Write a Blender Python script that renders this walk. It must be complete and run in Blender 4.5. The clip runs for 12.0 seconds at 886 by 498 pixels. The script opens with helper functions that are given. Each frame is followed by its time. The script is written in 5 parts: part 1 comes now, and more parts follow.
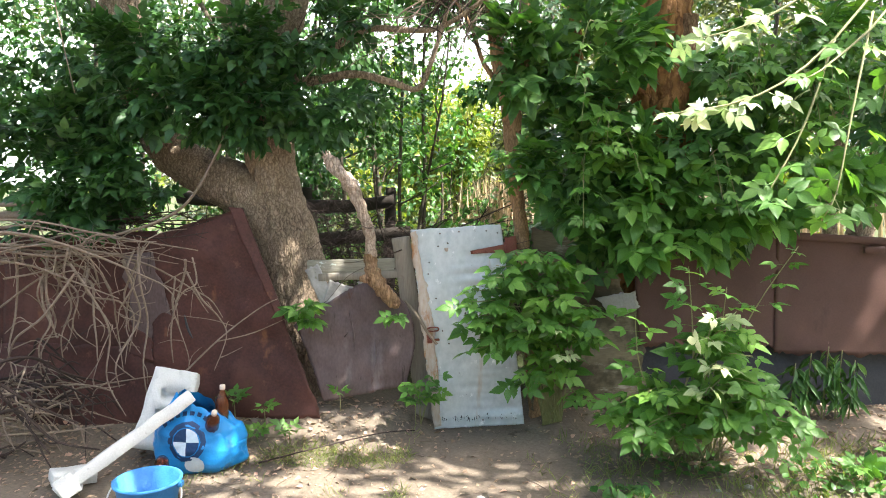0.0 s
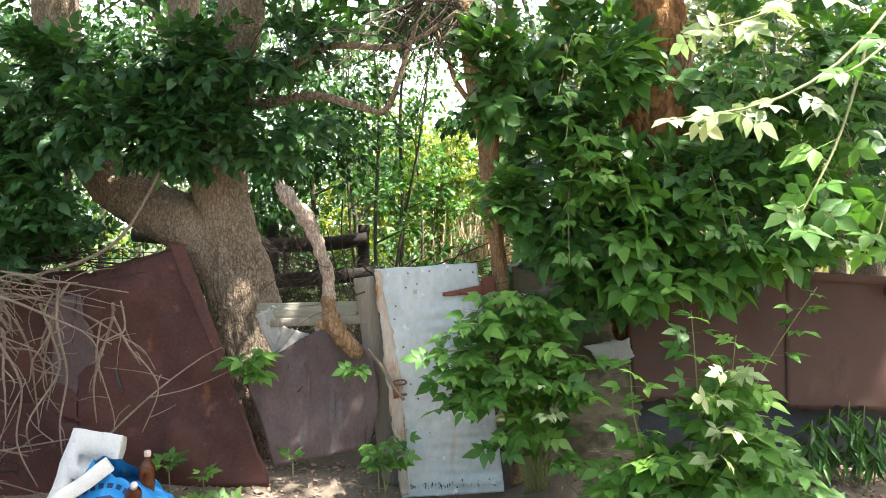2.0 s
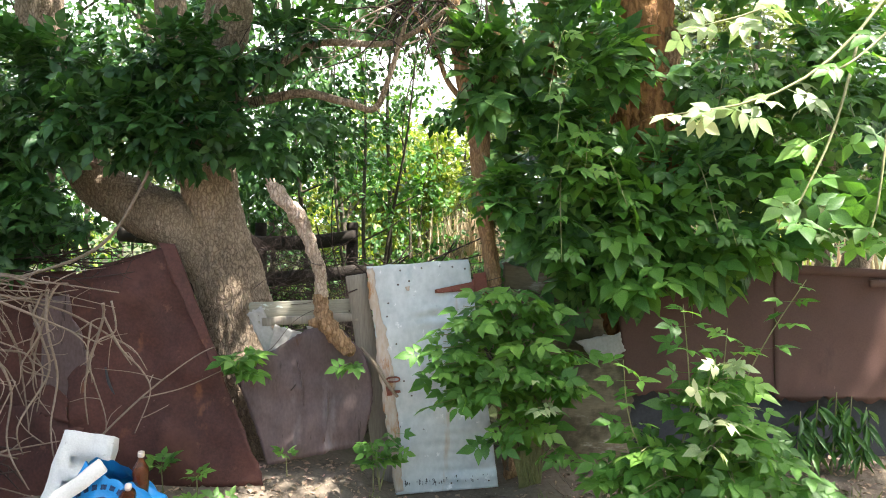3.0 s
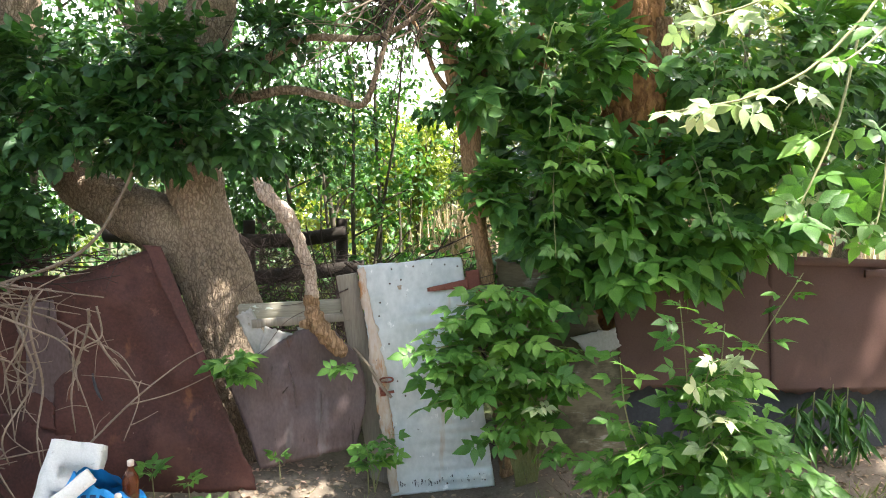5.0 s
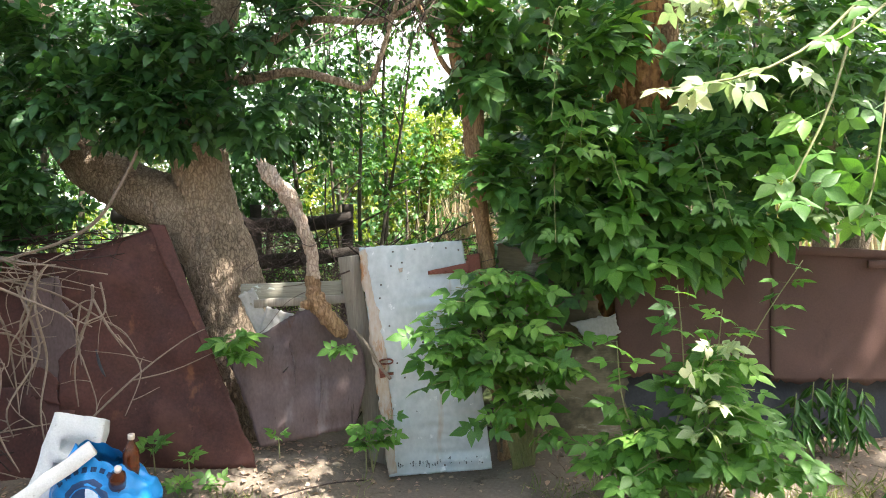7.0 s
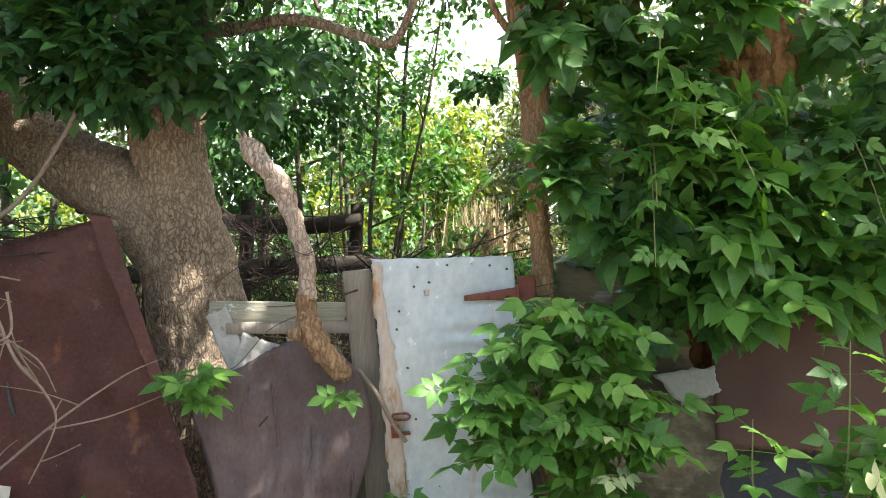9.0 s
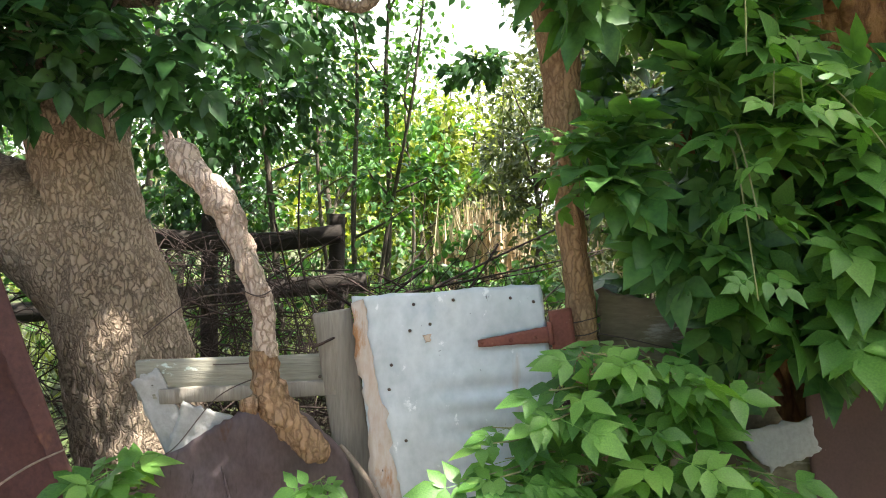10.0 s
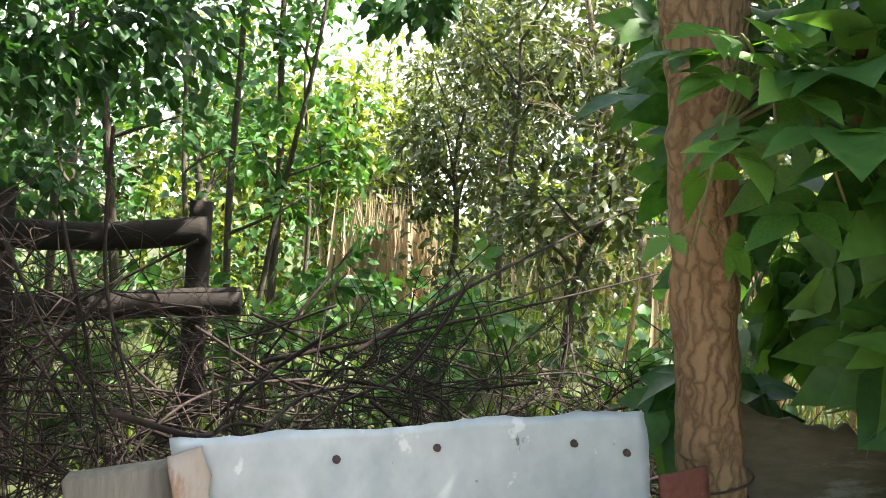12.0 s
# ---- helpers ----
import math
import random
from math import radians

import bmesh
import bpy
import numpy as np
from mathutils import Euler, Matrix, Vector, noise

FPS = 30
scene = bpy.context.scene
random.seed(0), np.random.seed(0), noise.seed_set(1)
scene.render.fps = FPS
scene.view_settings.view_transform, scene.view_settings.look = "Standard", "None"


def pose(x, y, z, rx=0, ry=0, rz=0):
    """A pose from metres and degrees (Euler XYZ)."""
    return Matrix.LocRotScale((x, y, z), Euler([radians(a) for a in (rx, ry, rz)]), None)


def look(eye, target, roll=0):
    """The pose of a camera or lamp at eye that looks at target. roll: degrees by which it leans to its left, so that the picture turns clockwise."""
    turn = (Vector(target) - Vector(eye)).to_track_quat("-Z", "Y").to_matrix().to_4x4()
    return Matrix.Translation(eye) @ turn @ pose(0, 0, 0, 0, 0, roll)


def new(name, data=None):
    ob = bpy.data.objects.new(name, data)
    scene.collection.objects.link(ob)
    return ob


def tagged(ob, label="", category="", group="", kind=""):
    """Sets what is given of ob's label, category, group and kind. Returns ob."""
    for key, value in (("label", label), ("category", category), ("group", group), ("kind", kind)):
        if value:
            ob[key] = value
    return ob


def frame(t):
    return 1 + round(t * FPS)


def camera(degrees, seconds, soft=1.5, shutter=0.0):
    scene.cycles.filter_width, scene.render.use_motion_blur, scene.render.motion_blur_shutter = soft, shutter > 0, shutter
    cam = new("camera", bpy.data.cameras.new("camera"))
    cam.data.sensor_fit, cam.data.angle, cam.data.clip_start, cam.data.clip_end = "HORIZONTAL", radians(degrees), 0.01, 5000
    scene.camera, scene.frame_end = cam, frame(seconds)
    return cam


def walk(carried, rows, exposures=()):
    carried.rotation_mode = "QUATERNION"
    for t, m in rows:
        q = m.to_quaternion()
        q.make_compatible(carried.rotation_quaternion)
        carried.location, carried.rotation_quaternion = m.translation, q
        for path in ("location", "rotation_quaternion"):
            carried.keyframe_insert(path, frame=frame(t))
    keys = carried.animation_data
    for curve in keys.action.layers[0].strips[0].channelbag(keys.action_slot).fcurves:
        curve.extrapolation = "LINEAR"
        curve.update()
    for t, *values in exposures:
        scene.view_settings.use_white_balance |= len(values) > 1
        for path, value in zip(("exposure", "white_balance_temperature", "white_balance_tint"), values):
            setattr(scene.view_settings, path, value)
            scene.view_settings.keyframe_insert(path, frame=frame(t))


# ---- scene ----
def view(yaw, pitch, roll):
    return pose(0, 0, 0, 0, 0, yaw) @ pose(0, 0, 0, 90 + pitch) @ pose(0, 0, 0, 0, 0, roll)


cam = camera(63.76, 12.0, soft=1.0)
ROWS = [
    (0, pose(0.040, -4.219, 1.547) @ view(1.12, -5.99, 0.14)),
    (0.5, pose(0.062, -3.962, 1.497) @ view(-1.59, -5.67, -0.92)),
    (1, pose(0.117, -3.754, 1.480) @ view(-0.79, -4.49, 0.45)),
    (1.5, pose(0.066, -3.725, 1.481) @ view(0.14, -3.56, -0.56)),
    (2, pose(0.149, -3.726, 1.493) @ view(0.37, -2.60, 0.17)),
    (2.5, pose(0.054, -3.728, 1.491) @ view(-1.02, -3.23, 0.38)),
    (3, pose(0.107, -3.732, 1.493) @ view(-0.91, -2.85, -0.28)),
    (4.8, pose(0.083, -3.661, 1.530) @ view(-2.27, -3.84, -0.83)),
    (5, pose(0.098, -3.671, 1.526) @ view(-1.72, -3.61, -1.22)),
    (5.5, pose(0.089, -3.683, 1.525) @ view(-1.19, -3.52, -1.10)),
    (6, pose(0.102, -3.689, 1.507) @ view(-1.29, -3.27, -1.03)),
    (6.5, pose(0.130, -3.705, 1.501) @ view(-0.79, -3.66, -0.64)),
    (6.7, pose(0.168, -3.711, 1.479) @ view(-0.32, -3.86, -0.39)),
    (8.3, pose(-0.075, -3.118, 1.488) @ view(-6.27, -6.16, 0.12)),
    (8.5, pose(-0.033, -2.966, 1.583) @ view(-3.47, -6.40, -0.34)),
    (9, pose(0.016, -2.692, 1.430) @ view(-0.37, -3.43, 2.34)),
    (9.5, pose(-0.026, -2.329, 1.468) @ view(-3.18, -4.35, 0.13)),
    (10, pose(-0.025, -1.978, 1.477) @ view(-1.33, -3.55, 0.06)),
    (10.5, pose(-0.103, -1.654, 1.491) @ view(-2.11, -4.40, 1.82)),
    (11, pose(-0.163, -1.308, 1.456) @ view(-7.92, -4.68, -0.88)),
    (11.5, pose(-0.106, -0.977, 1.522) @ view(-4.76, -4.65, 0.56)),
    (12, pose(-0.100, -0.725, 1.486) @ view(-10.37, -3.84, 3.62)),
]
walk(cam, ROWS, exposures=((0, 2.3, 6450, 10), (12, 2.3, 6450, 10)))

# ---- light ----
SUN_EL, SUN_AZ = 60.0, 108.0      # degrees; azimuth clockwise from +y
world = bpy.data.worlds.new("sky")
scene.world = world
world.use_nodes = True
wn = world.node_tree
sky = wn.nodes.new("ShaderNodeTexSky")
sky.sky_type = "NISHITA"
sky.sun_disc = False
sky.sun_elevation, sky.sun_rotation = radians(SUN_EL), radians(SUN_AZ)
sky.air_density, sky.dust_density = 1.0, 4.0
wn.links.new(sky.outputs[0], wn.nodes["Background"].inputs[0])
wn.nodes["Background"].inputs[1].default_value = 0.15
sd = bpy.data.lights.new("sun", "SUN")
sd.energy, sd.angle, sd.color = 4.5, radians(0.6), (1.0, 0.95, 0.87)
sun = new("sun", sd)
sun.matrix_world = look((math.sin(radians(SUN_AZ)) * 20, math.cos(radians(SUN_AZ)) * 20, 20 * math.tan(radians(SUN_EL))), (0, 0, 0))

# ---- materials ----


def nodes(name):
    m = bpy.data.materials.new(name)
    m.use_nodes = True
    return m, m.node_tree, m.node_tree.nodes["Principled BSDF"]


def ramp(nt, src, stops):
    r = nt.nodes.new("ShaderNodeValToRGB")
    e = r.color_ramp.elements
    while len(e) < len(stops):
        e.new(0.5)
    for k, (p, c) in zip(e, stops):
        k.position, k.color = p, (*c, 1)
    nt.links.new(src, r.inputs[0])
    return r.outputs[0]


def tex(nt, scale, stretch=(1, 1, 1), detail=6.0, rough=0.6, kind="noise"):
    co = nt.nodes.new("ShaderNodeTexCoord")
    mp = nt.nodes.new("ShaderNodeMapping")
    mp.inputs["Scale"].default_value = stretch
    nt.links.new(co.outputs["Object"], mp.inputs[0])
    if kind == "noise":
        t = nt.nodes.new("ShaderNodeTexNoise")
        t.inputs["Detail"].default_value, t.inputs["Roughness"].default_value = detail, rough
    else:
        t = nt.nodes.new("ShaderNodeTexVoronoi")
        t.feature = kind
    t.inputs["Scale"].default_value = scale
    nt.links.new(mp.outputs[0], t.inputs["Vector"])
    return t.outputs["Distance" if kind != "noise" else "Fac"]


def mix(nt, fac, a, b, mode="MIX"):
    m = nt.nodes.new("ShaderNodeMix")
    m.data_type, m.blend_type = "RGBA", mode
    for sock, v in ((m.inputs[0], fac), (m.inputs[6], a), (m.inputs[7], b)):
        if isinstance(v, (int, float)):
            sock.default_value = v
        elif isinstance(v, tuple):
            sock.default_value = (*v, 1)
        else:
            nt.links.new(v, sock)
    return m.outputs[2]


def bump(nt, b, src, strength, dist):
    n = nt.nodes.new("ShaderNodeBump")
    n.inputs["Strength"].default_value, n.inputs["Distance"].default_value = strength, dist
    nt.links.new(src, n.inputs["Height"])
    if b.inputs["Normal"].links:
        nt.links.new(b.inputs["Normal"].links[0].from_socket, n.inputs["Normal"])
    nt.links.new(n.outputs[0], b.inputs["Normal"])


def surface(name, big, fine, stain=None, scale=3.0, grain=60.0, stretch=(1, 1, 1), rough=0.8, metal=0.0, rel=0.4, dist=0.004, cover=0.62):
    """Two scales of colour, a stain with a shape of its own, and fine relief."""
    m, nt, b = nodes(name)
    n1 = tex(nt, scale, stretch)
    n2 = tex(nt, grain, stretch)
    c = ramp(nt, n1, [(0.3, big[0]), (0.7, big[1])])
    c = mix(nt, 0.45, c, ramp(nt, n2, [(0.3, fine[0]), (0.7, fine[1])]))
    if stain:
        n3 = tex(nt, scale * 2.3, stretch, 8, 0.7)
        f = ramp(nt, n3, [(cover, (0, 0, 0)), (cover + 0.08, (1, 1, 1))])
        c = mix(nt, f, c, stain)
    nt.links.new(c, b.inputs["Base Color"])
    b.inputs["Roughness"].default_value, b.inputs["Metallic"].default_value = rough, metal
    b.inputs["Specular IOR Level"].default_value = 0.3
    bump(nt, b, n2, rel, dist)
    bump(nt, b, n1, rel, dist * 4)
    return m


def leaf_material(name, dark, light, own=False, trans=0.35, rough=0.42, glow=(1.5, 1.7, 0.5)):
    m, nt, b = nodes(name)
    if own:
        rnd = nt.nodes.new("ShaderNodeObjectInfo").outputs["Random"]
    else:
        rnd = nt.nodes.new("ShaderNodeNewGeometry").outputs["Random Per Island"]
    c = ramp(nt, rnd, [(0.0, dark), (0.75, light), (1.0, (light[0] * 1.9, light[1] * 1.55, light[2] * 1.7))])
    vein = tex(nt, 45, (1, 1, 1), 3)
    c = mix(nt, 0.35, c, ramp(nt, vein, [(0.3, (dark[0] * 0.6, dark[1] * 0.6, dark[2] * 0.6)), (0.7, (light[0] * 1.2, light[1] * 1.2, light[2] * 1.1))]))
    nt.links.new(c, b.inputs["Base Color"])
    b.inputs["Roughness"].default_value = rough
    b.inputs["Specular IOR Level"].default_value = 0.4
    bump(nt, b, vein, 0.3, 0.003)
    tr = nt.nodes.new("ShaderNodeBsdfTranslucent")
    tc = mix(nt, 1.0, c, glow, "MULTIPLY")
    nt.links.new(tc, tr.inputs[0])
    ms = nt.nodes.new("ShaderNodeMixShader")
    ms.inputs[0].default_value = trans
    nt.links.new(b.outputs[0], ms.inputs[1])
    nt.links.new(tr.outputs[0], ms.inputs[2])
    nt.links.new(ms.outputs[0], nt.nodes["Material Output"].inputs[0])
    return m


def bark_material(name, crest, groove, scale=26, stretch=(1, 1, 0.32), dist=0.018, moss=None):
    m, nt, b = nodes(name)
    warp = tex(nt, 7, (1, 1, 0.5), 4)
    v = tex(nt, scale, stretch, kind="DISTANCE_TO_EDGE")
    vor = v.node
    add = nt.nodes.new("ShaderNodeVectorMath")
    add.operation = "MULTIPLY_ADD"
    wob = nt.nodes.new("ShaderNodeTexNoise")
    wob.inputs["Scale"].default_value, wob.inputs["Detail"].default_value = 22.0, 4.0
    nt.links.new(nt.nodes.new("ShaderNodeTexCoord").outputs["Object"], wob.inputs["Vector"])
    nt.links.new(wob.outputs["Color"], add.inputs[0])
    add.inputs[1].default_value = (0.055, 0.055, 0.04)
    nt.links.new(vor.inputs["Vector"].links[0].from_socket, add.inputs[2])
    nt.links.new(add.outputs[0], vor.inputs["Vector"])
    n = tex(nt, 70, (1, 1, 0.4))
    h = mix(nt, 0.48, mix(nt, 0.35, ramp(nt, v, [(0.0, (0, 0, 0)), (0.2, (1, 1, 1))]), warp), n)
    c = ramp(nt, h, [(0.2, groove), (0.65, crest), (0.9, tuple(min(1, k * 1.25) for k in crest))])
    c = mix(nt, 0.3, c, ramp(nt, tex(nt, 2.5), [(0.35, groove), (0.65, crest)]))
    if moss:
        c = mix(nt, ramp(nt, tex(nt, 5, detail=8), [(0.52, (0, 0, 0)), (0.62, (0.8, 0.8, 0.8))]), c, moss)
    nt.links.new(c, b.inputs["Base Color"])
    b.inputs["Roughness"].default_value = 0.9
    b.inputs["Specular IOR Level"].default_value = 0.2
    bump(nt, b, h, 0.9, dist)
    return m


RUST = surface("rusty_sheet_iron", [(0.034, 0.014, 0.012), (0.105, 0.038, 0.028)], [(0.03, 0.014, 0.013), (0.1, 0.043, 0.033)], (0.15, 0.072, 0.05), 3.4, 70, rough=0.65, rel=0.5, dist=0.002, cover=0.63)
RUST_GREY = surface("dark_rusty_plate", [(0.085, 0.06, 0.058), (0.15, 0.105, 0.1)], [(0.07, 0.05, 0.05), (0.16, 0.12, 0.115)], (0.1, 0.05, 0.035), 2.6, 80, (1, 1, 0.5), rough=0.55, metal=0.2, rel=0.3, dist=0.0012, cover=0.6)
BROWN_PAINT = surface("brown_painted_sheet", [(0.07, 0.036, 0.028), (0.12, 0.062, 0.048)], [(0.066, 0.036, 0.03), (0.115, 0.064, 0.052)], (0.135, 0.078, 0.06), 1.4, 120, rough=0.6, rel=0.2, dist=0.001, cover=0.68)
TAR = surface("dark_tar_board", [(0.035, 0.038, 0.045), (0.06, 0.06, 0.068)], [(0.03, 0.03, 0.035), (0.07, 0.07, 0.075)], (0.1, 0.09, 0.08), 3, 70, rough=0.7)
ZINC = surface("weathered_galvanised_sheet", [(0.36, 0.42, 0.44), (0.6, 0.66, 0.68)], [(0.38, 0.42, 0.43), (0.6, 0.63, 0.63)], (0.74, 0.77, 0.77), 3.5, 28, (1.0, 1.0, 0.8), rough=0.5, metal=0.25, rel=0.16, dist=0.002, cover=0.62)
ZINC_RUST = surface("rust_stained_zinc", [(0.4, 0.34, 0.27), (0.5, 0.47, 0.42)], [(0.35, 0.2, 0.1), (0.5, 0.46, 0.42)], (0.34, 0.17, 0.07), 5, 60, (1, 1, 0.3), rough=0.7, rel=0.3, cover=0.52)
HINGE_RUST = surface("red_rusted_iron", [(0.16, 0.055, 0.04), (0.24, 0.085, 0.055)], [(0.12, 0.045, 0.035), (0.27, 0.1, 0.07)], (0.36, 0.2, 0.14), 9, 120, rough=0.8, rel=0.5, dist=0.002)
GREY_WOOD = surface("weathered_grey_board", [(0.2, 0.175, 0.14), (0.3, 0.265, 0.215)], [(0.15, 0.13, 0.1), (0.32, 0.29, 0.24)], (0.13, 0.12, 0.09), 3, 40, (3, 3, 0.25), rough=0.9, rel=0.7, dist=0.004)
RAIL_WOOD = surface("lichened_fence_rail", [(0.22, 0.21, 0.16), (0.32, 0.3, 0.23)], [(0.15, 0.14, 0.1), (0.33, 0.31, 0.25)], (0.42, 0.46, 0.38), 5, 40, (0.25, 3, 3), rough=0.9, rel=0.7, dist=0.004, cover=0.64)
SLATE = surface("asbestos_slate", [(0.27, 0.26, 0.24), (0.4, 0.39, 0.36)], [(0.25, 0.24, 0.22), (0.4, 0.39, 0.37)], (0.24, 0.22, 0.19), 4, 70, rough=0.9)
KHAKI = surface("weathered_plywood", [(0.1, 0.088, 0.05), (0.26, 0.21, 0.14)], [(0.14, 0.115, 0.075), (0.28, 0.23, 0.16)], (0.36, 0.33, 0.27), 3, 60, (0.5, 1, 2), rough=0.9, cover=0.6)
DARK_WOOD = surface("blackened_wood", [(0.02, 0.017, 0.014), (0.04, 0.032, 0.026)], [(0.018, 0.015, 0.012), (0.05, 0.04, 0.032)], None, 5, 60, (0.3, 2, 2), rough=0.95)
BARK = bark_material("maple_bark", (0.4, 0.31, 0.22), (0.07, 0.048, 0.034), 58, (1, 1, 0.36), 0.018)
BARK_THIN = bark_material("peeling_bark", (0.4, 0.26, 0.145), (0.13, 0.075, 0.042), 46, (1.2, 1.2, 0.22), 0.008)
BARK_ORANGE = bark_material("torn_orange_bark", (0.36, 0.185, 0.075), (0.075, 0.036, 0.02), 15, (1, 1, 0.22), 0.02)
BARK_DARK = bark_material("sapling_bark", (0.12, 0.1, 0.075), (0.05, 0.042, 0.03), 40, (1, 1, 0.2), 0.004)
LOG_GREY = bark_material("bleached_log", (0.5, 0.4, 0.32), (0.15, 0.095, 0.06), 46, (1.4, 1.4, 0.3), 0.012, moss=(0.24, 0.165, 0.115))
LOG_RAW = bark_material("torn_raw_wood", (0.36, 0.235, 0.135), (0.085, 0.045, 0.025), 34, (1.5, 1.5, 0.2), 0.014)
TWIG = surface("dry_twig", [(0.15, 0.115, 0.085), (0.26, 0.205, 0.155)], [(0.11, 0.085, 0.062), (0.3, 0.24, 0.185)], None, 8, 80, rough=0.9)
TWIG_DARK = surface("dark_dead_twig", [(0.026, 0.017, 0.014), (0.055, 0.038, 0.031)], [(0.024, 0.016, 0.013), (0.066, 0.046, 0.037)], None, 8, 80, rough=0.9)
WIRE = surface("rusty_wire", [(0.06, 0.045, 0.04), (0.1, 0.07, 0.06)], [(0.05, 0.04, 0.035), (0.12, 0.08, 0.06)], None, 9, 90, rough=0.7)
SOIL = surface("trodden_soil", [(0.12, 0.095, 0.07), (0.2, 0.16, 0.12)], [(0.08, 0.062, 0.045), (0.24, 0.195, 0.15)], (0.075, 0.06, 0.042), 1.6, 55, rough=0.95, rel=0.8, dist=0.006, cover=0.6)
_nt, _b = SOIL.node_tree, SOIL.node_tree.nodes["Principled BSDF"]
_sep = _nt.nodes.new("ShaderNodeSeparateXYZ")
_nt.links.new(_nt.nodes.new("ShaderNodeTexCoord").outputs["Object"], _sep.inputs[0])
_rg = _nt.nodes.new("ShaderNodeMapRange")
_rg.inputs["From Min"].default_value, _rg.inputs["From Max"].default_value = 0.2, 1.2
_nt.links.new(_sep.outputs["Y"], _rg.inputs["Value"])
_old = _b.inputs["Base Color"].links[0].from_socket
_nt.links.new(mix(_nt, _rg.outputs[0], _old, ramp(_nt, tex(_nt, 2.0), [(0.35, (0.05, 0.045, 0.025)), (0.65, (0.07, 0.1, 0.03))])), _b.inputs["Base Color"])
LITTER = leaf_material("dry_leaf_litter", (0.2, 0.135, 0.09), (0.42, 0.31, 0.22), trans=0.1, rough=0.8, glow=(1.0, 0.9, 0.7))
GRASS = leaf_material("short_grass", (0.1, 0.15, 0.04), (0.25, 0.3, 0.1), trans=0.3)
DRY_GRASS = leaf_material("dry_reeds", (0.33, 0.26, 0.16), (0.56, 0.47, 0.32), trans=0.2, glow=(1.1, 1.0, 0.8))
# darker copy of the maple green: crown shade is put into the colour
LEAF_DARK = leaf_material("shade_toned_maple_leaves", (0.016, 0.054, 0.018), (0.054, 0.138, 0.038), trans=0.27)
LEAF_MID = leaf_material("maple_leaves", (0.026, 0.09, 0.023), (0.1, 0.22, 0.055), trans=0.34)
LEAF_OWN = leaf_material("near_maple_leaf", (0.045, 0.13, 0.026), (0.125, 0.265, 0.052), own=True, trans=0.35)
# lighter copy of the near maple leaf: sunlight put into the colour
LEAF_LIT = leaf_material("sunlit_toned_maple_leaf", (0.19, 0.28, 0.11), (0.38, 0.46, 0.25), own=True, rough=0.38, glow=(1.1, 1.25, 0.8))
LEAF_YELLOW = leaf_material("yellow_green_leaves", (0.09, 0.14, 0.025), (0.23, 0.27, 0.055), trans=0.42)
LEAF_FAR = leaf_material("willow_leaves", (0.045, 0.065, 0.028), (0.125, 0.145, 0.062), trans=0.28)
FOAM = surface("dirty_white_foam", [(0.55, 0.55, 0.51), (0.7, 0.7, 0.66)], [(0.52, 0.52, 0.49), (0.74, 0.74, 0.71)], (0.45, 0.42, 0.36), 7, 130, rough=0.85, cover=0.66)
BLUE_BAG = surface("glossy_blue_film", [(0.01, 0.17, 0.47), (0.025, 0.27, 0.62)], [(0.012, 0.2, 0.5), (0.02, 0.25, 0.58)], None, 4, 30, rough=0.28, rel=0.5, dist=0.006)
BAG_INK = surface("dark_printed_ink", [(0.01, 0.035, 0.1), (0.015, 0.05, 0.13)], [(0.01, 0.03, 0.09), (0.015, 0.05, 0.13)], None, 9, 60, rough=0.35)
BAG_WHITE = surface("white_printed_ink", [(0.5, 0.6, 0.7), (0.6, 0.7, 0.78)], [(0.5, 0.6, 0.7), (0.65, 0.74, 0.8)], None, 9, 60, rough=0.35)
BUCKET = surface("blue_bucket_plastic", [(0.03, 0.17, 0.44), (0.05, 0.24, 0.54)], [(0.03, 0.18, 0.45), (0.06, 0.26, 0.56)], (0.2, 0.36, 0.55), 5, 80, rough=0.5, cover=0.66)
AMBER, _nt, _b = nodes("amber_bottle_plastic")
_b.inputs["Base Color"].default_value = (0.13, 0.035, 0.012, 1)
_b.inputs["Roughness"].default_value = 0.15
_b.inputs["Transmission Weight"].default_value = 0.35
CAP = surface("pale_cap_plastic", [(0.6, 0.5, 0.42), (0.7, 0.6, 0.5)], [(0.6, 0.5, 0.42), (0.7, 0.6, 0.5)], None, 9, 90, rough=0.5)



def blotch(m, colour, scale, cover, stretch=(1, 1, 1), soft=0.06, amount=0.8):
    """Adds one more kind of stain, streak or fleck to a surface."""
    nt, b = m.node_tree, m.node_tree.nodes["Principled BSDF"]
    f = ramp(nt, tex(nt, scale, stretch, 5, 0.65), [(cover, (0, 0, 0)), (cover + soft, (amount,) * 3)])
    nt.links.new(mix(nt, f, b.inputs["Base Color"].links[0].from_socket, colour), b.inputs["Base Color"])


blotch(ZINC, (0.34, 0.41, 0.45), 7, 0.56, (1, 1, 0.7), 0.12, 0.6)
blotch(ZINC, (0.42, 0.3, 0.19), 9, 0.62, (1, 1, 0.12), 0.1, 0.55)
blotch(ZINC, (0.8, 0.82, 0.82), 16, 0.64, (1, 1, 0.8), 0.04, 0.7)
blotch(ZINC, (0.08, 0.08, 0.08), 42, 0.7, (1, 1, 0.6), 0.03, 0.8)
blotch(RUST, (0.2, 0.085, 0.038), 5, 0.64, (1, 1, 0.6), 0.08, 0.6)
blotch(RUST, (0.115, 0.05, 0.036), 2.2, 0.55, (1, 1, 1), 0.14, 0.6)
blotch(RUST, (0.22, 0.15, 0.12), 38, 0.7, (1, 1, 0.5), 0.03, 0.7)
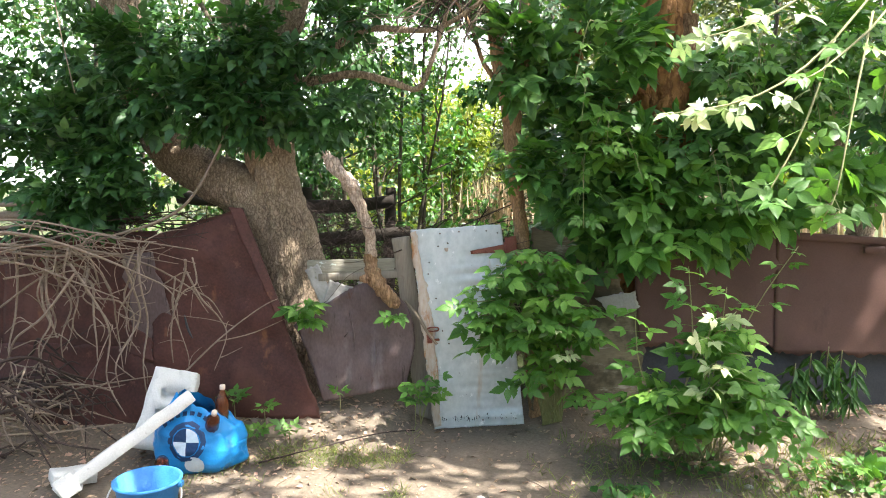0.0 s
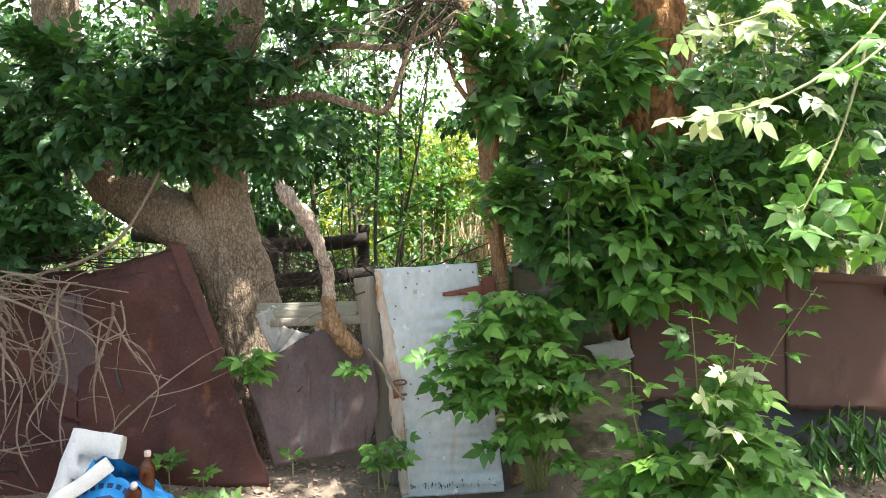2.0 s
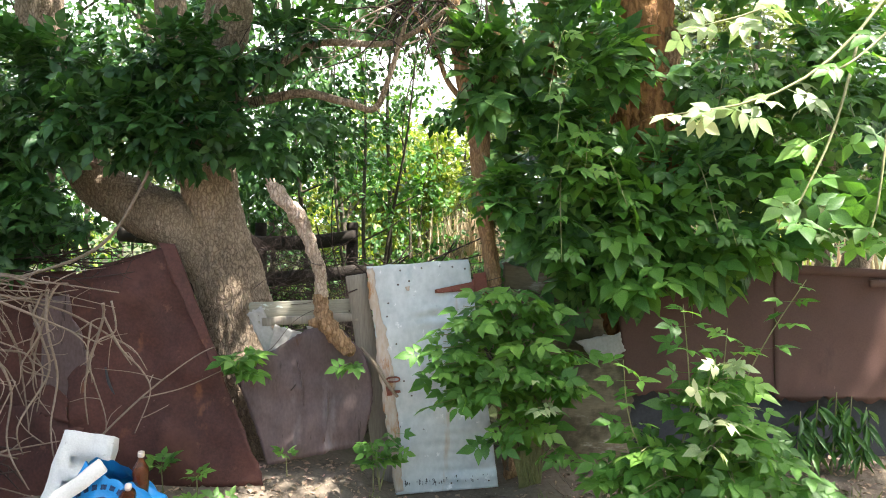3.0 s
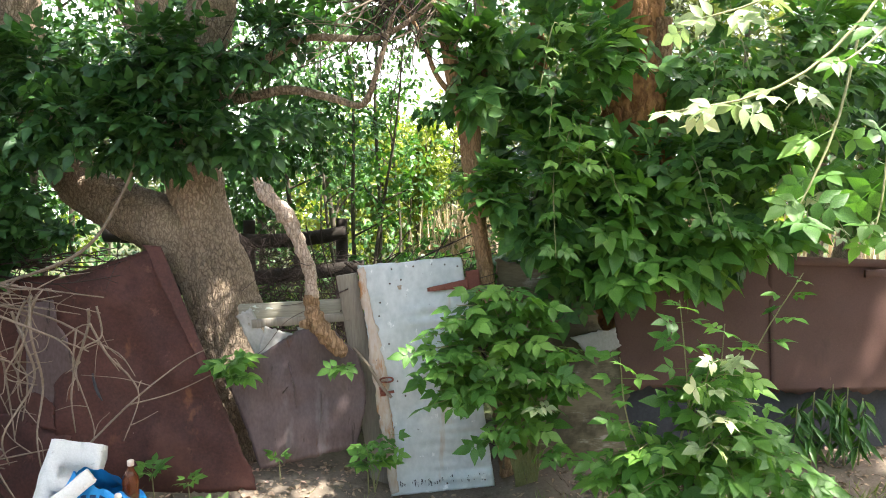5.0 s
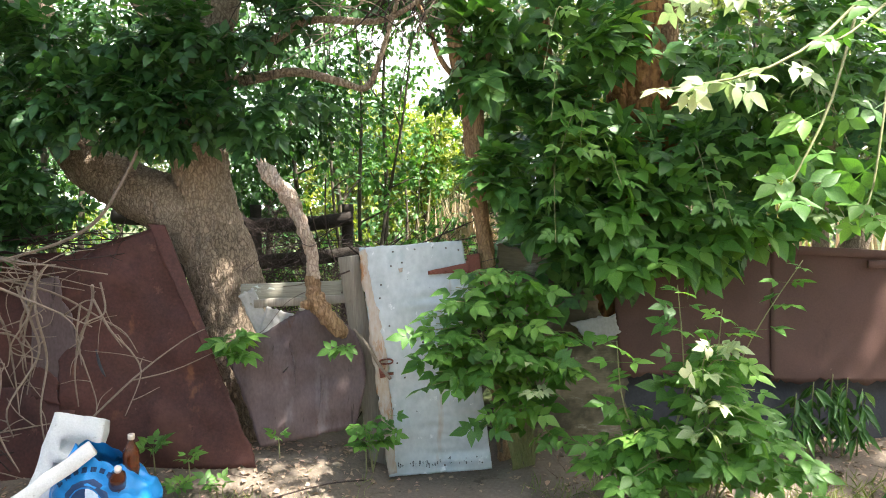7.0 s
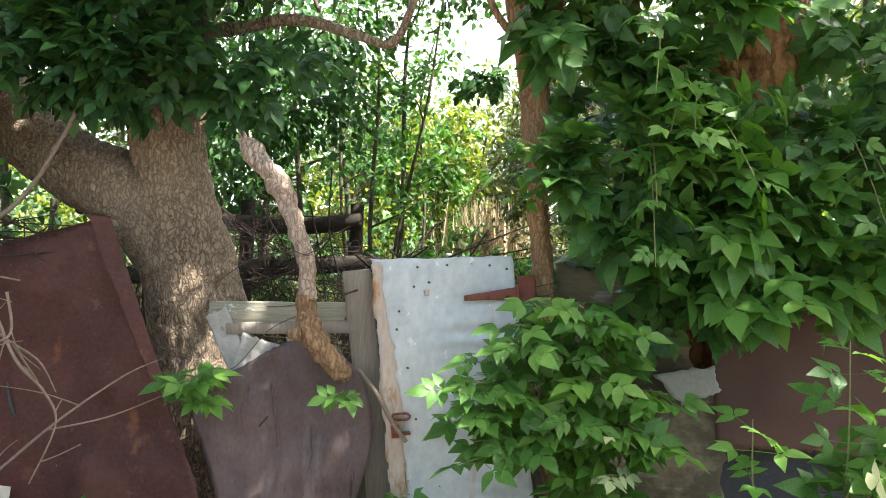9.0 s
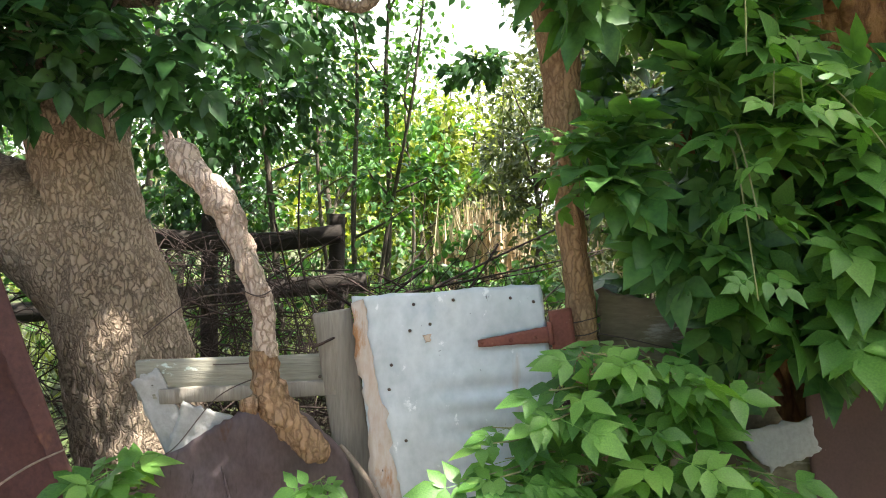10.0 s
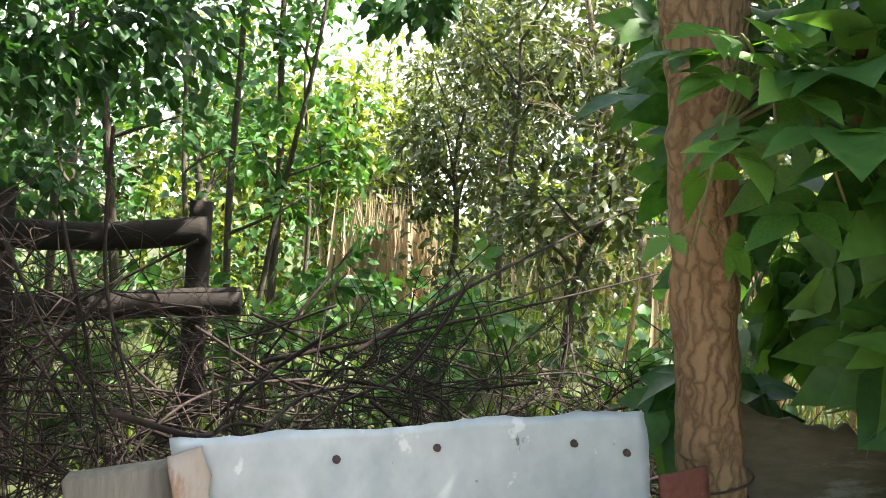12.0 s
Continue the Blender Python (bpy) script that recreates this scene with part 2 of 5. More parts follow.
blotch(RUST, (0.015, 0.01, 0.009), 11, 0.7, (1.4, 1, 0.4), 0.03, 0.8)
blotch(RUST_GREY, (0.035, 0.024, 0.023), 12, 0.64, (2.2, 1, 0.3), 0.04, 0.7)
blotch(RUST_GREY, (0.21, 0.18, 0.18), 4, 0.58, (1.5, 1, 0.5), 0.12, 0.6)
blotch(BROWN_PAINT, (0.05, 0.028, 0.022), 5, 0.6, (1, 1, 0.4), 0.1, 0.6)
blotch(BROWN_PAINT, (0.2, 0.13, 0.1), 36, 0.71, (1, 1, 0.5), 0.03, 0.7)
blotch(RAIL_WOOD, (0.55, 0.62, 0.55), 22, 0.64, (0.5, 1, 1), 0.03, 0.8)
blotch(KHAKI, (0.05, 0.045, 0.03), 4, 0.52, (1, 1, 1), 0.1, 0.7)
blotch(FOAM, (0.33, 0.31, 0.27), 34, 0.66, (1, 1, 1), 0.05, 0.6)
blotch(LOG_GREY, (0.1, 0.06, 0.04), 16, 0.62, (1, 1, 0.5), 0.06, 0.7)

# ---- shape helpers ----
rng = np.random.default_rng(7)


def link(name, verts, faces, mat, parent=None, label="", smooth=True):
    me = bpy.data.meshes.new(name)
    me.from_pydata([tuple(v) for v in verts], [], [tuple(f) for f in faces])
    me.materials.append(mat)
    me.polygons.foreach_set("use_smooth", [smooth] * len(me.polygons))
    me.update()
    ob = new(name, me)
    if parent is not None:
        ob.parent = parent
    if label:
        ob["label"] = label
    return ob


def thing(name, label, category, group="", kind="", at=(0, 0, 0)):
    ob = new(name)
    ob.empty_display_size = 0.1
    ob.location = at
    return tagged(ob, label, category, group, kind)


def curve_points(pts, n):
    """A smooth line through a few points."""
    P = np.array(pts, float)
    k = len(P)
    out = []
    for s in np.linspace(0, k - 1 - 1e-6, n):
        i = int(s)
        t = s - i
        p0, p1, p2, p3 = P[max(i - 1, 0)], P[i], P[i + 1], P[min(i + 2, k - 1)]
        out.append(0.5 * (2 * p1 + (p2 - p0) * t + (2 * p0 - 5 * p1 + 4 * p2 - p3) * t * t + (3 * p1 - p0 - 3 * p2 + p3) * t ** 3))
    return np.array(out)


def tube(pts, radii, n=12, seg=8, rough=0.0, freq=8.0, cap=True, ridge=0.0):
    """A limb: rings along a smooth line, with an uneven skin."""
    C = curve_points(pts, n)
    R = np.interp(np.linspace(0, 1, n), np.linspace(0, 1, len(radii)), radii)
    T = np.gradient(C, axis=0)
    T /= np.linalg.norm(T, axis=1)[:, None] + 1e-9
    ref = np.array((0.0, 1.0, 0.02)) if abs(T[0][1]) < 0.9 else np.array((1.0, 0, 0))
    V, F = [], []
    for i in range(n):
        a = np.cross(T[i], ref)
        a /= np.linalg.norm(a) + 1e-9
        b = np.cross(T[i], a)
        for j in range(seg):
            w = 2 * math.pi * j / seg
            d = a * math.cos(w) + b * math.sin(w)
            r = R[i]
            if rough:
                q = Vector(C[i] + d * r)
                r *= 1 + rough * (noise.noise(q * freq) + 0.5 * noise.noise(q * freq * 2.7))
            if ridge:
                q = Vector((C[i] + d * r) * np.array((1.0, 1.0, 0.3)))
                q += Vector((0.02, 0.02, 0.01)) * noise.noise(q * 14)
                r += ridge * (1 - 2.2 * abs(noise.noise(q * 24))) + ridge * 0.5 * noise.noise(q * 60)
            V.append(C[i] + d * r)
    for i in range(n - 1):
        for j in range(seg):
            k = (j + 1) % seg
            F.append((i * seg + j, i * seg + k, (i + 1) * seg + k, (i + 1) * seg + j))
    if cap:
        F.append(tuple(range(seg))[::-1])
        F.append(tuple((n - 1) * seg + j for j in range(seg)))
    return V, F


def joined(pieces):
    V, F = [], []
    for v, f in pieces:
        o = len(V)
        V.extend(v)
        F.extend(tuple(i + o for i in q) for q in f)
    return V, F


def sheet(tl, tr, br, bl, thick=0.003, nx=28, nz=24, warp=0.012, freq=2.5, ragged=0.008, sides="tblr", bow=(0, 0, 0, 0), seed=0):
    """A bent plate over four corners with uneven edges; bow lifts the top, bottom, left and right edge outward."""
    tl, tr, br, bl = (Vector(p) for p in (tl, tr, br, bl))
    V = []
    nrm = (tr - tl).cross(bl - tl).normalized()
    for j in range(nz + 1):
        v = j / nz
        for i in range(nx + 1):
            u = i / nx
            uu, vv = u, v
            e = Vector((u * 9 + seed, v * 9, seed * 3.1))
            rag = ragged * (noise.noise(e * 1.3) + 0.7 * noise.noise(e * 4.7) + (0.6 if noise.noise(e * 2.9) > 0.33 else 0))
            p = (tl * (1 - uu) + tr * uu) * (1 - vv) + (bl * (1 - uu) + br * uu) * vv
            up, side = (tl - bl).normalized(), (tr - tl).normalized()
            p += up * (bow[0] * (1 - v) * 4 * u * (1 - u)) - up * (bow[1] * v * 4 * u * (1 - u))
            p += side * (bow[3] * u * 4 * v * (1 - v)) - side * (bow[2] * (1 - u) * 4 * v * (1 - v))
            if j == 0 and "t" in sides or j == nz and "b" in sides:
                p += up * rag
            if i == 0 and "l" in sides or i == nx and "r" in sides:
                p += side * rag
            q = p * freq + Vector((seed * 7.7, 0, 0))
            p += nrm * warp * (noise.noise(q) + 0.4 * noise.noise(q * 2.6))
            V.append(p)
    n0 = len(V)
    V += [p + nrm * thick for p in V]
    F = []
    w = nx + 1
    for j in range(nz):
        for i in range(nx):
            a = j * w + i
            F.append((a, a + w, a + w + 1, a + 1))
            F.append((a + n0, a + 1 + n0, a + w + 1 + n0, a + w + n0))
    rim = [i for i in range(w)] + [j * w + nx for j in range(1, nz + 1)] + [nz * w + i for i in range(nx - 1, -1, -1)] + [j * w for j in range(nz - 1, 0, -1)]
    for a, b in zip(rim, rim[1:] + rim[:1]):
        F.append((a, b, b + n0, a + n0))
    return V, F


def box(x0, x1, y0, y1, z0, z1, wear=0.004, n=8, long="x", seed=0):
    """A sawn board with uneven, softened edges."""
    bm = bmesh.new()
    bmesh.ops.create_cube(bm, size=1)
    for v in bm.verts:
        v.co = Vector(((x0 + x1) / 2 + v.co.x * (x1 - x0), (y0 + y1) / 2 + v.co.y * (y1 - y0), (z0 + z1) / 2 + v.co.z * (z1 - z0)))
    ax = "xyz".index(long)
    es = [e for e in bm.edges if abs((e.verts[0].co - e.verts[1].co)[ax]) > 1e-6]
    bmesh.ops.subdivide_edges(bm, edges=es, cuts=n, use_grid_fill=True)
    bmesh.ops.bevel(bm, geom=[e for e in bm.edges if e.calc_face_angle(0) > 1], offset=min(0.004, wear), segments=1, affect="EDGES")
    for v in bm.verts:
        q = v.co * 9 + Vector((seed * 5.3, 0, 0))
        v.co += Vector((noise.noise(q), noise.noise(q + Vector((9, 0, 0))), noise.noise(q + Vector((0, 9, 0))))) * wear
    bm.verts.index_update()
    V = [v.co.copy() for v in bm.verts]
    F = [tuple(v.index for v in f.verts) for f in bm.faces]
    bm.free()
    return V, F


def moved(vf, m):
    return [m @ Vector(v) for v in vf[0]], vf[1]


# leaf templates: the stalk at the origin, growing along +x, face up
def leaflet(base, ang, length, width, fold=0.25, lobed=False, teeth=True):
    prof = [(0.0, 0.03), (0.16, 0.62), (0.36, 1.0), (0.52, 0.78), (0.62, 0.86), (0.8, 0.42), (1.0, 0.0)] if lobed else [(0.0, 0.03), (0.2, 0.75), (0.42, 1.0), (0.65, 0.68), (0.85, 0.28), (1.0, 0.0)]
    V, F = [], []
    c, s = math.cos(ang), math.sin(ang)
    for i, (u, w) in enumerate(prof):
        z = -0.35 * length * u * u * 0.6
        for side in (-1, 0, 1):
            x, y = u * length, side * w * width
            V.append((base[0] + x * c - y * s, base[1] + x * s + y * c, base[2] + z + abs(side) * w * width * fold))
    for i in range(len(prof) - 1):
        a = i * 3
        F.append((a, a + 3, a + 4, a + 1))
        F.append((a + 1, a + 4, a + 5, a + 2))
    return V, F


def compound(n, seed):
    r = random.Random(seed)
    P = [leaflet((0.5, 0, -0.02), r.uniform(-0.2, 0.2), 0.52, 0.142)]
    for k in range(1, (n + 1) // 2):
        x = 0.44 - 0.2 * (k - 1)
        for s in (1, -1):
            P.append(leaflet((x, 0, -0.015), s * r.uniform(0.8, 1.3), r.uniform(0.36, 0.48), 0.116, lobed=r.random() < 0.15))
    st = [((0, 0.008, 0), (0.53, 0.005, -0.02), (0.53, -0.005, -0.02), (0, -0.008, 0)), ((0, 1, 2, 3),)]
    P.append((list(st[0]), list(st[1])))
    return joined(P)


LEAVES = [compound(5, 1), compound(3, 2), compound(5, 3), compound(3, 4), compound(5, 5)]
SIMPLE = joined([leaflet((0.12, 0, 0), 0, 0.88, 0.3)])
SMALL = ([(0, 0, 0), (0.5, -0.27, 0.08), (0.5, 0.27, 0.08), (1, 0, -0.15)], [(0, 1, 3), (0, 3, 2)])
TRIPLE = joined([([(0.3 + 0.6 * x * math.cos(a) - y * 0.6 * math.sin(a), 0.6 * x * math.sin(a) + y * 0.6 * math.cos(a), z) for x, y, z in SMALL[0]], SMALL[1]) for a in (0, 1.0, -1.0)])


def unit(a):
    return a / (np.linalg.norm(a, axis=-1, keepdims=True) + 1e-9)


def leaf_mass(name, pos, head, size, templates, mat, parent=None, label="", up=(0, -0.35, 1.0), jitter=0.55, smooth=True):
    """Many leaves in one mesh, each set at its place along its own heading."""
    N = len(pos)
    head = unit(np.asarray(head, float))
    nrm = unit(np.asarray(up, float) + rng.normal(0, jitter, (N, 3)))
    side = unit(np.cross(nrm, head))
    nrm = np.cross(head, side)
    V, F, o = [], [], 0
    pick = rng.integers(0, len(templates), N)
    for k, (tv, tf) in enumerate(templates):
        sel = np.where(pick == k)[0]
        if not len(sel):
            continue
        tv = np.array(tv, float)
        M = np.stack([head[sel], side[sel], nrm[sel]], 2) * np.asarray(size)[sel][:, None, None]
        W = np.einsum("nij,vj->nvi", M, tv) + np.asarray(pos)[sel][:, None, :]
        V.append(W.reshape(-1, 3))
        for i in range(len(sel)):
            b = o + i * len(tv)
            F.extend(tuple(q + b for q in f) for f in tf)
        o += len(sel) * len(tv)
    return link(name, np.concatenate(V).tolist(), F, mat, parent, label, smooth)


def blob(center, radii, n, shell=0.5):
    """Places in an uneven ellipsoid, gathered in clumps."""
    k = max(3, n // 14)
    d = unit(rng.normal(size=(k, 3))) * (rng.random((k, 1)) ** shell)
    c = np.repeat(d, n // k + 1, 0)[:n] + rng.normal(0, 0.16, (n, 3))
    out = c * np.array(radii)
    return out + np.array(center), unit(out / np.array(radii) ** 2 + 1e-6)


def headings(out, spread=0.6, droop=0.35):
    return unit(out + rng.normal(0, spread, out.shape) - np.array((0, 0, droop)))


LEAF_MESHES = {}


def leaf_mesh(k, mat):
    if (k, mat.name) not in LEAF_MESHES:
        me = bpy.data.meshes.new("leaf")
        me.from_pydata([tuple(v) for v in LEAVES[k][0]], [], LEAVES[k][1])
        me.materials.append(mat)
        me.polygons.foreach_set("use_smooth", [True] * len(me.polygons))
        LEAF_MESHES[(k, mat.name)] = me
    return LEAF_MESHES[(k, mat.name)]


def leaf(at, head, size, mat, parent, up=(0, -0.4, 1.0), k=None):
    h = Vector(head).normalized()
    n = (Vector(up) + Vector(rng.normal(0, 0.42, 3))).normalized()
    s = n.cross(h).normalized()
    n = h.cross(s)
    ob = new("leaf", leaf_mesh(int(rng.integers(0, 5)) if k is None else k, mat))
    ob.matrix_world = Matrix.Translation(at) @ Matrix((h, s, n)).transposed().to_4x4() @ Matrix.Scale(size, 4)
    ob.parent = parent
    return ob


def shoot(parent, pts, radius, count, size, mat, first=0.25, up=(0, -0.5, 1.0), stem_mat=None):
    """A leafy stem with leaves in opposite pairs."""
    link("stem", *tube(pts, [radius, radius * 0.35], 10, 6), stem_mat or STEM_GREEN, parent)
    C = curve_points(pts, 60)
    for i in range(count):
        s = first + (1 - first) * (i + 0.5) / count
        p = C[int(s * 59)]
        t = C[min(int(s * 59) + 1, 59)] - C[max(int(s * 59) - 1, 0)]
        t = t / (np.linalg.norm(t) + 1e-9)
        for sgn in (1, -1):
            a = i * 1.57 + rng.uniform(-0.5, 0.5)
            d = np.array((sgn * math.cos(a), sgn * math.sin(a) * 0.9 - 0.35, 0.05)) + t * 0.35 - np.array((0, 0, 0.25))
            leaf(p, d, size * rng.uniform(0.7, 1.15) * (1.05 - 0.35 * s), mat, parent, up)


STEM_GREEN = surface("green_stem", [(0.16, 0.19, 0.07), (0.26, 0.24, 0.12)], [(0.14, 0.16, 0.06), (0.28, 0.26, 0.13)], None, 9, 70, rough=0.6)


def step(a, b, x):
    t = min(max((x - a) / (b - a), 0.0), 1.0)
    return t * t * (3 - 2 * t)


def ground_z(x, y):
    gate = step(0.2, 0.6, abs(x - 0.18))
    z = 0.12 * step(-0.45, 0.12, y) * gate + 0.1 * step(0.1, 1.6, y)
    if abs(x) < 8 and abs(y) < 8:
        z += 0.02 * noise.noise(Vector((x * 1.3, y * 1.3, 0))) + 0.008 * noise.noise(Vector((x * 5, y * 5, 3)))
    return z - (0.012 if abs(x) < 8 and abs(y) < 8 else 0)


# ---- ground ----
gx = sorted(set(np.round(np.concatenate([np.linspace(-4.5, 4.5, 130), -4.5 - 1.32 ** np.arange(1, 24), 4.5 + 1.32 ** np.arange(1, 24)]), 4)))
gy = sorted(set(np.round(np.concatenate([np.linspace(-5, 3, 120), -5 - 1.32 ** np.arange(1, 24), 3 + 1.32 ** np.arange(1, 24)]), 4)))
GV = [(x, y, ground_z(x, y)) for y in gy for x in gx]
GF = [(j * len(gx) + i, j * len(gx) + i + 1, (j + 1) * len(gx) + i + 1, (j + 1) * len(gx) + i) for j in range(len(gy) - 1) for i in range(len(gx) - 1)]
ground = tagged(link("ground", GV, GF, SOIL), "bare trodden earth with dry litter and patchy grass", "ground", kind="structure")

# glowing white screen behind everything, added to turn the sky gaps white
SKY_GLOW, _nt, _b = nodes("white_sky_glow")
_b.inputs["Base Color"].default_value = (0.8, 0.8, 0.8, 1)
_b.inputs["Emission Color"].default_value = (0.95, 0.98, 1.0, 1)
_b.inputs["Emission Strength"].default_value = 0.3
HV = [(90 * math.sin(a), 80 * math.cos(a), z) for a in np.linspace(-1.3, 1.3, 41) for z in (-2, 60)]
tagged(link("backdrop", HV, [(2 * i, 2 * i + 1, 2 * i + 3, 2 * i + 2) for i in range(40)], SKY_GLOW), "glowing white screen added in place of a bright distant sky", "sky", kind="structure")

# ---- fence of scrap sheets ----
big = thing("rusty_sheet", "large rust-brown iron sheet leaning in the scrap fence", "metal sheet", "scrap fence")
link("plate", *sheet((-1.86, 0.06, 1.15), (-1.27, 0.07, 1.335), (-0.77, -0.06, 0.08), (-1.75, -0.08, 0.06), nx=46, nz=46, seed=1, warp=0.035, freq=3.2, ragged=0.014, sides="blr", bow=(0.01, 0, 0, 0)), RUST, big)
link("folded_strip", *sheet((-1.345, 0.04, 1.35), (-1.25, 0.05, 1.34), (-0.985, -0.03, 0.68), (-1.05, -0.035, 0.72), nx=6, nz=50, seed=2, warp=0.008, ragged=0.016, sides="lb"), RUST, big, "torn folded edge strip")
link("tear", *tube([(-1.6, -0.02, 0.7), (-1.58, -0.03, 0.62), (-1.55, -0.035, 0.56)], [0.004, 0.009, 0.003], 10, 6, 0.4, 30), TAR, big)
sb = thing("rusty_sheet", "rust-brown iron sheet with a ragged lower edge behind dry branches", "metal sheet", "scrap fence")
link("plate", *sheet((-2.75, 0.1, 1.16), (-1.80, 0.09, 1.2), (-1.72, 0.0, 0.28), (-2.75, 0.02, 0.42), seed=3, warp=0.03, ragged=0.035, sides="b", nx=40), RUST, sb)
sc = thing("rusty_sheet", "narrow dark iron sheet overlapping its rusty neighbour", "metal sheet", "scrap fence")
link("plate", *sheet((-1.98, 0.03, 1.05), (-1.80, 0.02, 1.08), (-1.52, -0.06, 0.1), (-1.85, -0.07, 0.08), seed=4, warp=0.02, ragged=0.02, nx=12, sides="lr"), RUST_GREY, sc)
sd2 = thing("scrap_sheet", "small bent rusty offcut hanging on the sheets", "metal sheet", "scrap fence")
link("plate", *sheet((-1.98, -0.03, 0.66), (-1.80, -0.04, 0.56), (-1.78, -0.07, 0.42), (-1.93, -0.06, 0.46), seed=5, warp=0.02, ragged=0.02, nx=10, nz=10), RUST, sd2)
se = thing("rusty_sheet", "rusty low sheet half buried under dry branches", "metal sheet", "scrap fence")
link("plate", *sheet((-2.9, -0.02, 0.52), (-1.70, 0.0, 0.5), (-1.72, -0.12, 0.03), (-2.95, -0.15, 0.0), seed=6, warp=0.05, ragged=0.02, sides="tlr"), RUST, se)
pl = thing("iron_plate", "dark grey-brown iron plate with a curved outline and creases", "metal sheet", "scrap fence")
link("plate", *sheet((-0.96, 0.08, 0.62), (-0.475, 0.09, 0.915), (-0.27, 0.02, 0.26), (-0.78, 0.0, 0.16), nx=36, nz=36, seed=7, warp=0.03, freq=4, ragged=0.007, bow=(0.015, 0.0, -0.02, 0.16)), RUST_GREY, pl)
for a, b in (((-0.62, 0.07, 0.72), (-0.58, 0.05, 0.47)), ((-0.45, 0.05, 0.56), (-0.47, 0.03, 0.28))):
    mid = [(a[k] + b[k]) / 2 + (0.01 if k == 0 else 0) for k in range(3)]
    link("crease", *tube([(a[0], a[1] - 0.014, a[2]), (mid[0], mid[1] - 0.016, mid[2]), (b[0], b[1] - 0.014, b[2])], [0.002, 0.006, 0.002], 10, 6), RUST_GREY, pl)
rail = thing("fence_rail", "grey lichen-spotted horizontal fence board", "fence board", "scrap fence")
link("board", *moved(box(-0.3, 0.3, -0.015, 0.015, -0.06, 0.06, 0.004, 10), pose(-0.58, 0.13, 0.965, 0, -1.5, 1)), RAIL_WOOD, rail)
for x, z in ((-0.83, 0.95), (-0.82, 0.985), (-0.34, 0.97)):
    link("nail", *tube([(x, 0.12, z), (x, 0.106, z)], [0.004, 0.005], 3, 8), WIRE, rail)
rail2 = thing("fence_rail", "narrow grey board under the upper fence rail", "fence board", "scrap fence")
link("board", *moved(box(-0.26, 0.26, -0.012, 0.012, -0.022, 0.022, 0.003, 10, seed=3), pose(-0.55, 0.112, 0.925, 0, -2.5, 1)), GREY_WOOD, rail2)
for n, (x, z, w, h, tilt, lab) in enumerate(((-0.80, 0.86, 0.09, 0.26, -24, "pale grey slate offcut wedged upright"), (-0.69, 0.80, 0.16, 0.16, 18, "pale wavy slate piece behind the plate"), (-0.52, 0.84, 0.10, 0.1, 5, "small pale slate chip behind the plate"))):
    s = thing("slate_piece", lab, "slate", "slate pieces")
    link("slab", *moved(sheet((-w / 2, 0, h / 2), (w / 2, 0, h / 2), (w / 2, 0, -h / 2), (-w / 2, 0, -h / 2), thick=0.008, nx=12, nz=12, warp=0.012, freq=11, ragged=0.008, seed=20 + n), pose(x, 0.105 - 0.012 * n, z, 0, tilt, 0)), SLATE, s)
pk = thing("fence_plank", "weathered grey upright plank beside the zinc gate", "fence board", "scrap fence")
link("board", *moved(box(-0.055, 0.055, -0.012, 0.012, -0.6, 0.6, 0.004, 12, "z", 5), pose(-0.225, 0.135, 0.57, 3, -7.5, 0)), GREY_WOOD, pk)
link("nail", *tube([(-0.30, 0.118, 1.08), (-0.30, 0.11, 1.08)], [0.005, 0.005], 2, 8), WIRE, pk)

# right side
kb = [((0.50, 0.17, 1.22), (0.98, 0.2, 1.12), (1.10, 0.18, 0.72), (0.50, 0.16, 0.78)), ((0.55, 0.13, 0.86), (1.2, 0.14, 0.72), (1.2, 0.1, 0.1), (0.5, 0.1, 0.08))]
for n, c in enumerate(kb):
    o = thing("plywood_sheet", "weathered khaki plywood scrap closing the fence" if n == 0 else "mossy weathered plywood at the foot of the fence", "plywood", "scrap fence")
    link("sheet", *sheet(*c, thick=0.01, seed=30 + n, warp=0.035, ragged=0.02), KHAKI, o)
tp = thing("slate_piece", "pale torn slate corner showing between the leaves", "slate", "slate pieces")
link("slab", *sheet((0.88, 0.08, 0.8), (1.13, 0.09, 0.84), (1.15, 0.07, 0.74), (1.0, 0.06, 0.69), thick=0.008, nx=12, nz=10, seed=33, warp=0.03, ragged=0.015), SLATE, tp)
rs = thing("brown_sheet", "brown painted iron sheet with a torn lower edge", "metal sheet", "scrap fence")
link("plate", *sheet((1.12, 0.17, 1.18), (2.05, 0.19, 1.19), (2.05, 0.13, 0.47), (1.17, 0.12, 0.50), seed=8, warp=0.02, ragged=0.03, nx=50, sides="b"), BROWN_PAINT, rs)
rs2 = thing("brown_sheet", "brown painted iron sheet overlapping the next one", "metal sheet", "scrap fence")
link("plate", *sheet((2.0, 0.165, 1.19), (3.6, 0.15, 1.10), (3.6, 0.12, 0.43), (2.0, 0.125, 0.45), seed=9, warp=0.015, ragged=0.035, nx=60, sides="b"), BROWN_PAINT, rs2)
rim = thing("top_strip", "brown iron angle strip along the sheet tops", "metal strip", "scrap fence")
link("strip", *moved(box(-0.9, 0.9, -0.012, 0.012, -0.022, 0.022, 0.002, 14), pose(2.72, 0.14, 1.145, 0, 3.2, 0)), BROWN_PAINT, rim)
link("bracket", *box(2.50, 2.62, 0.1, 0.12, 1.08, 1.12, 0.003, 3), BROWN_PAINT, rim)
tar = thing("tar_board", "dark tarred board under the brown sheets", "board", "scrap fence")
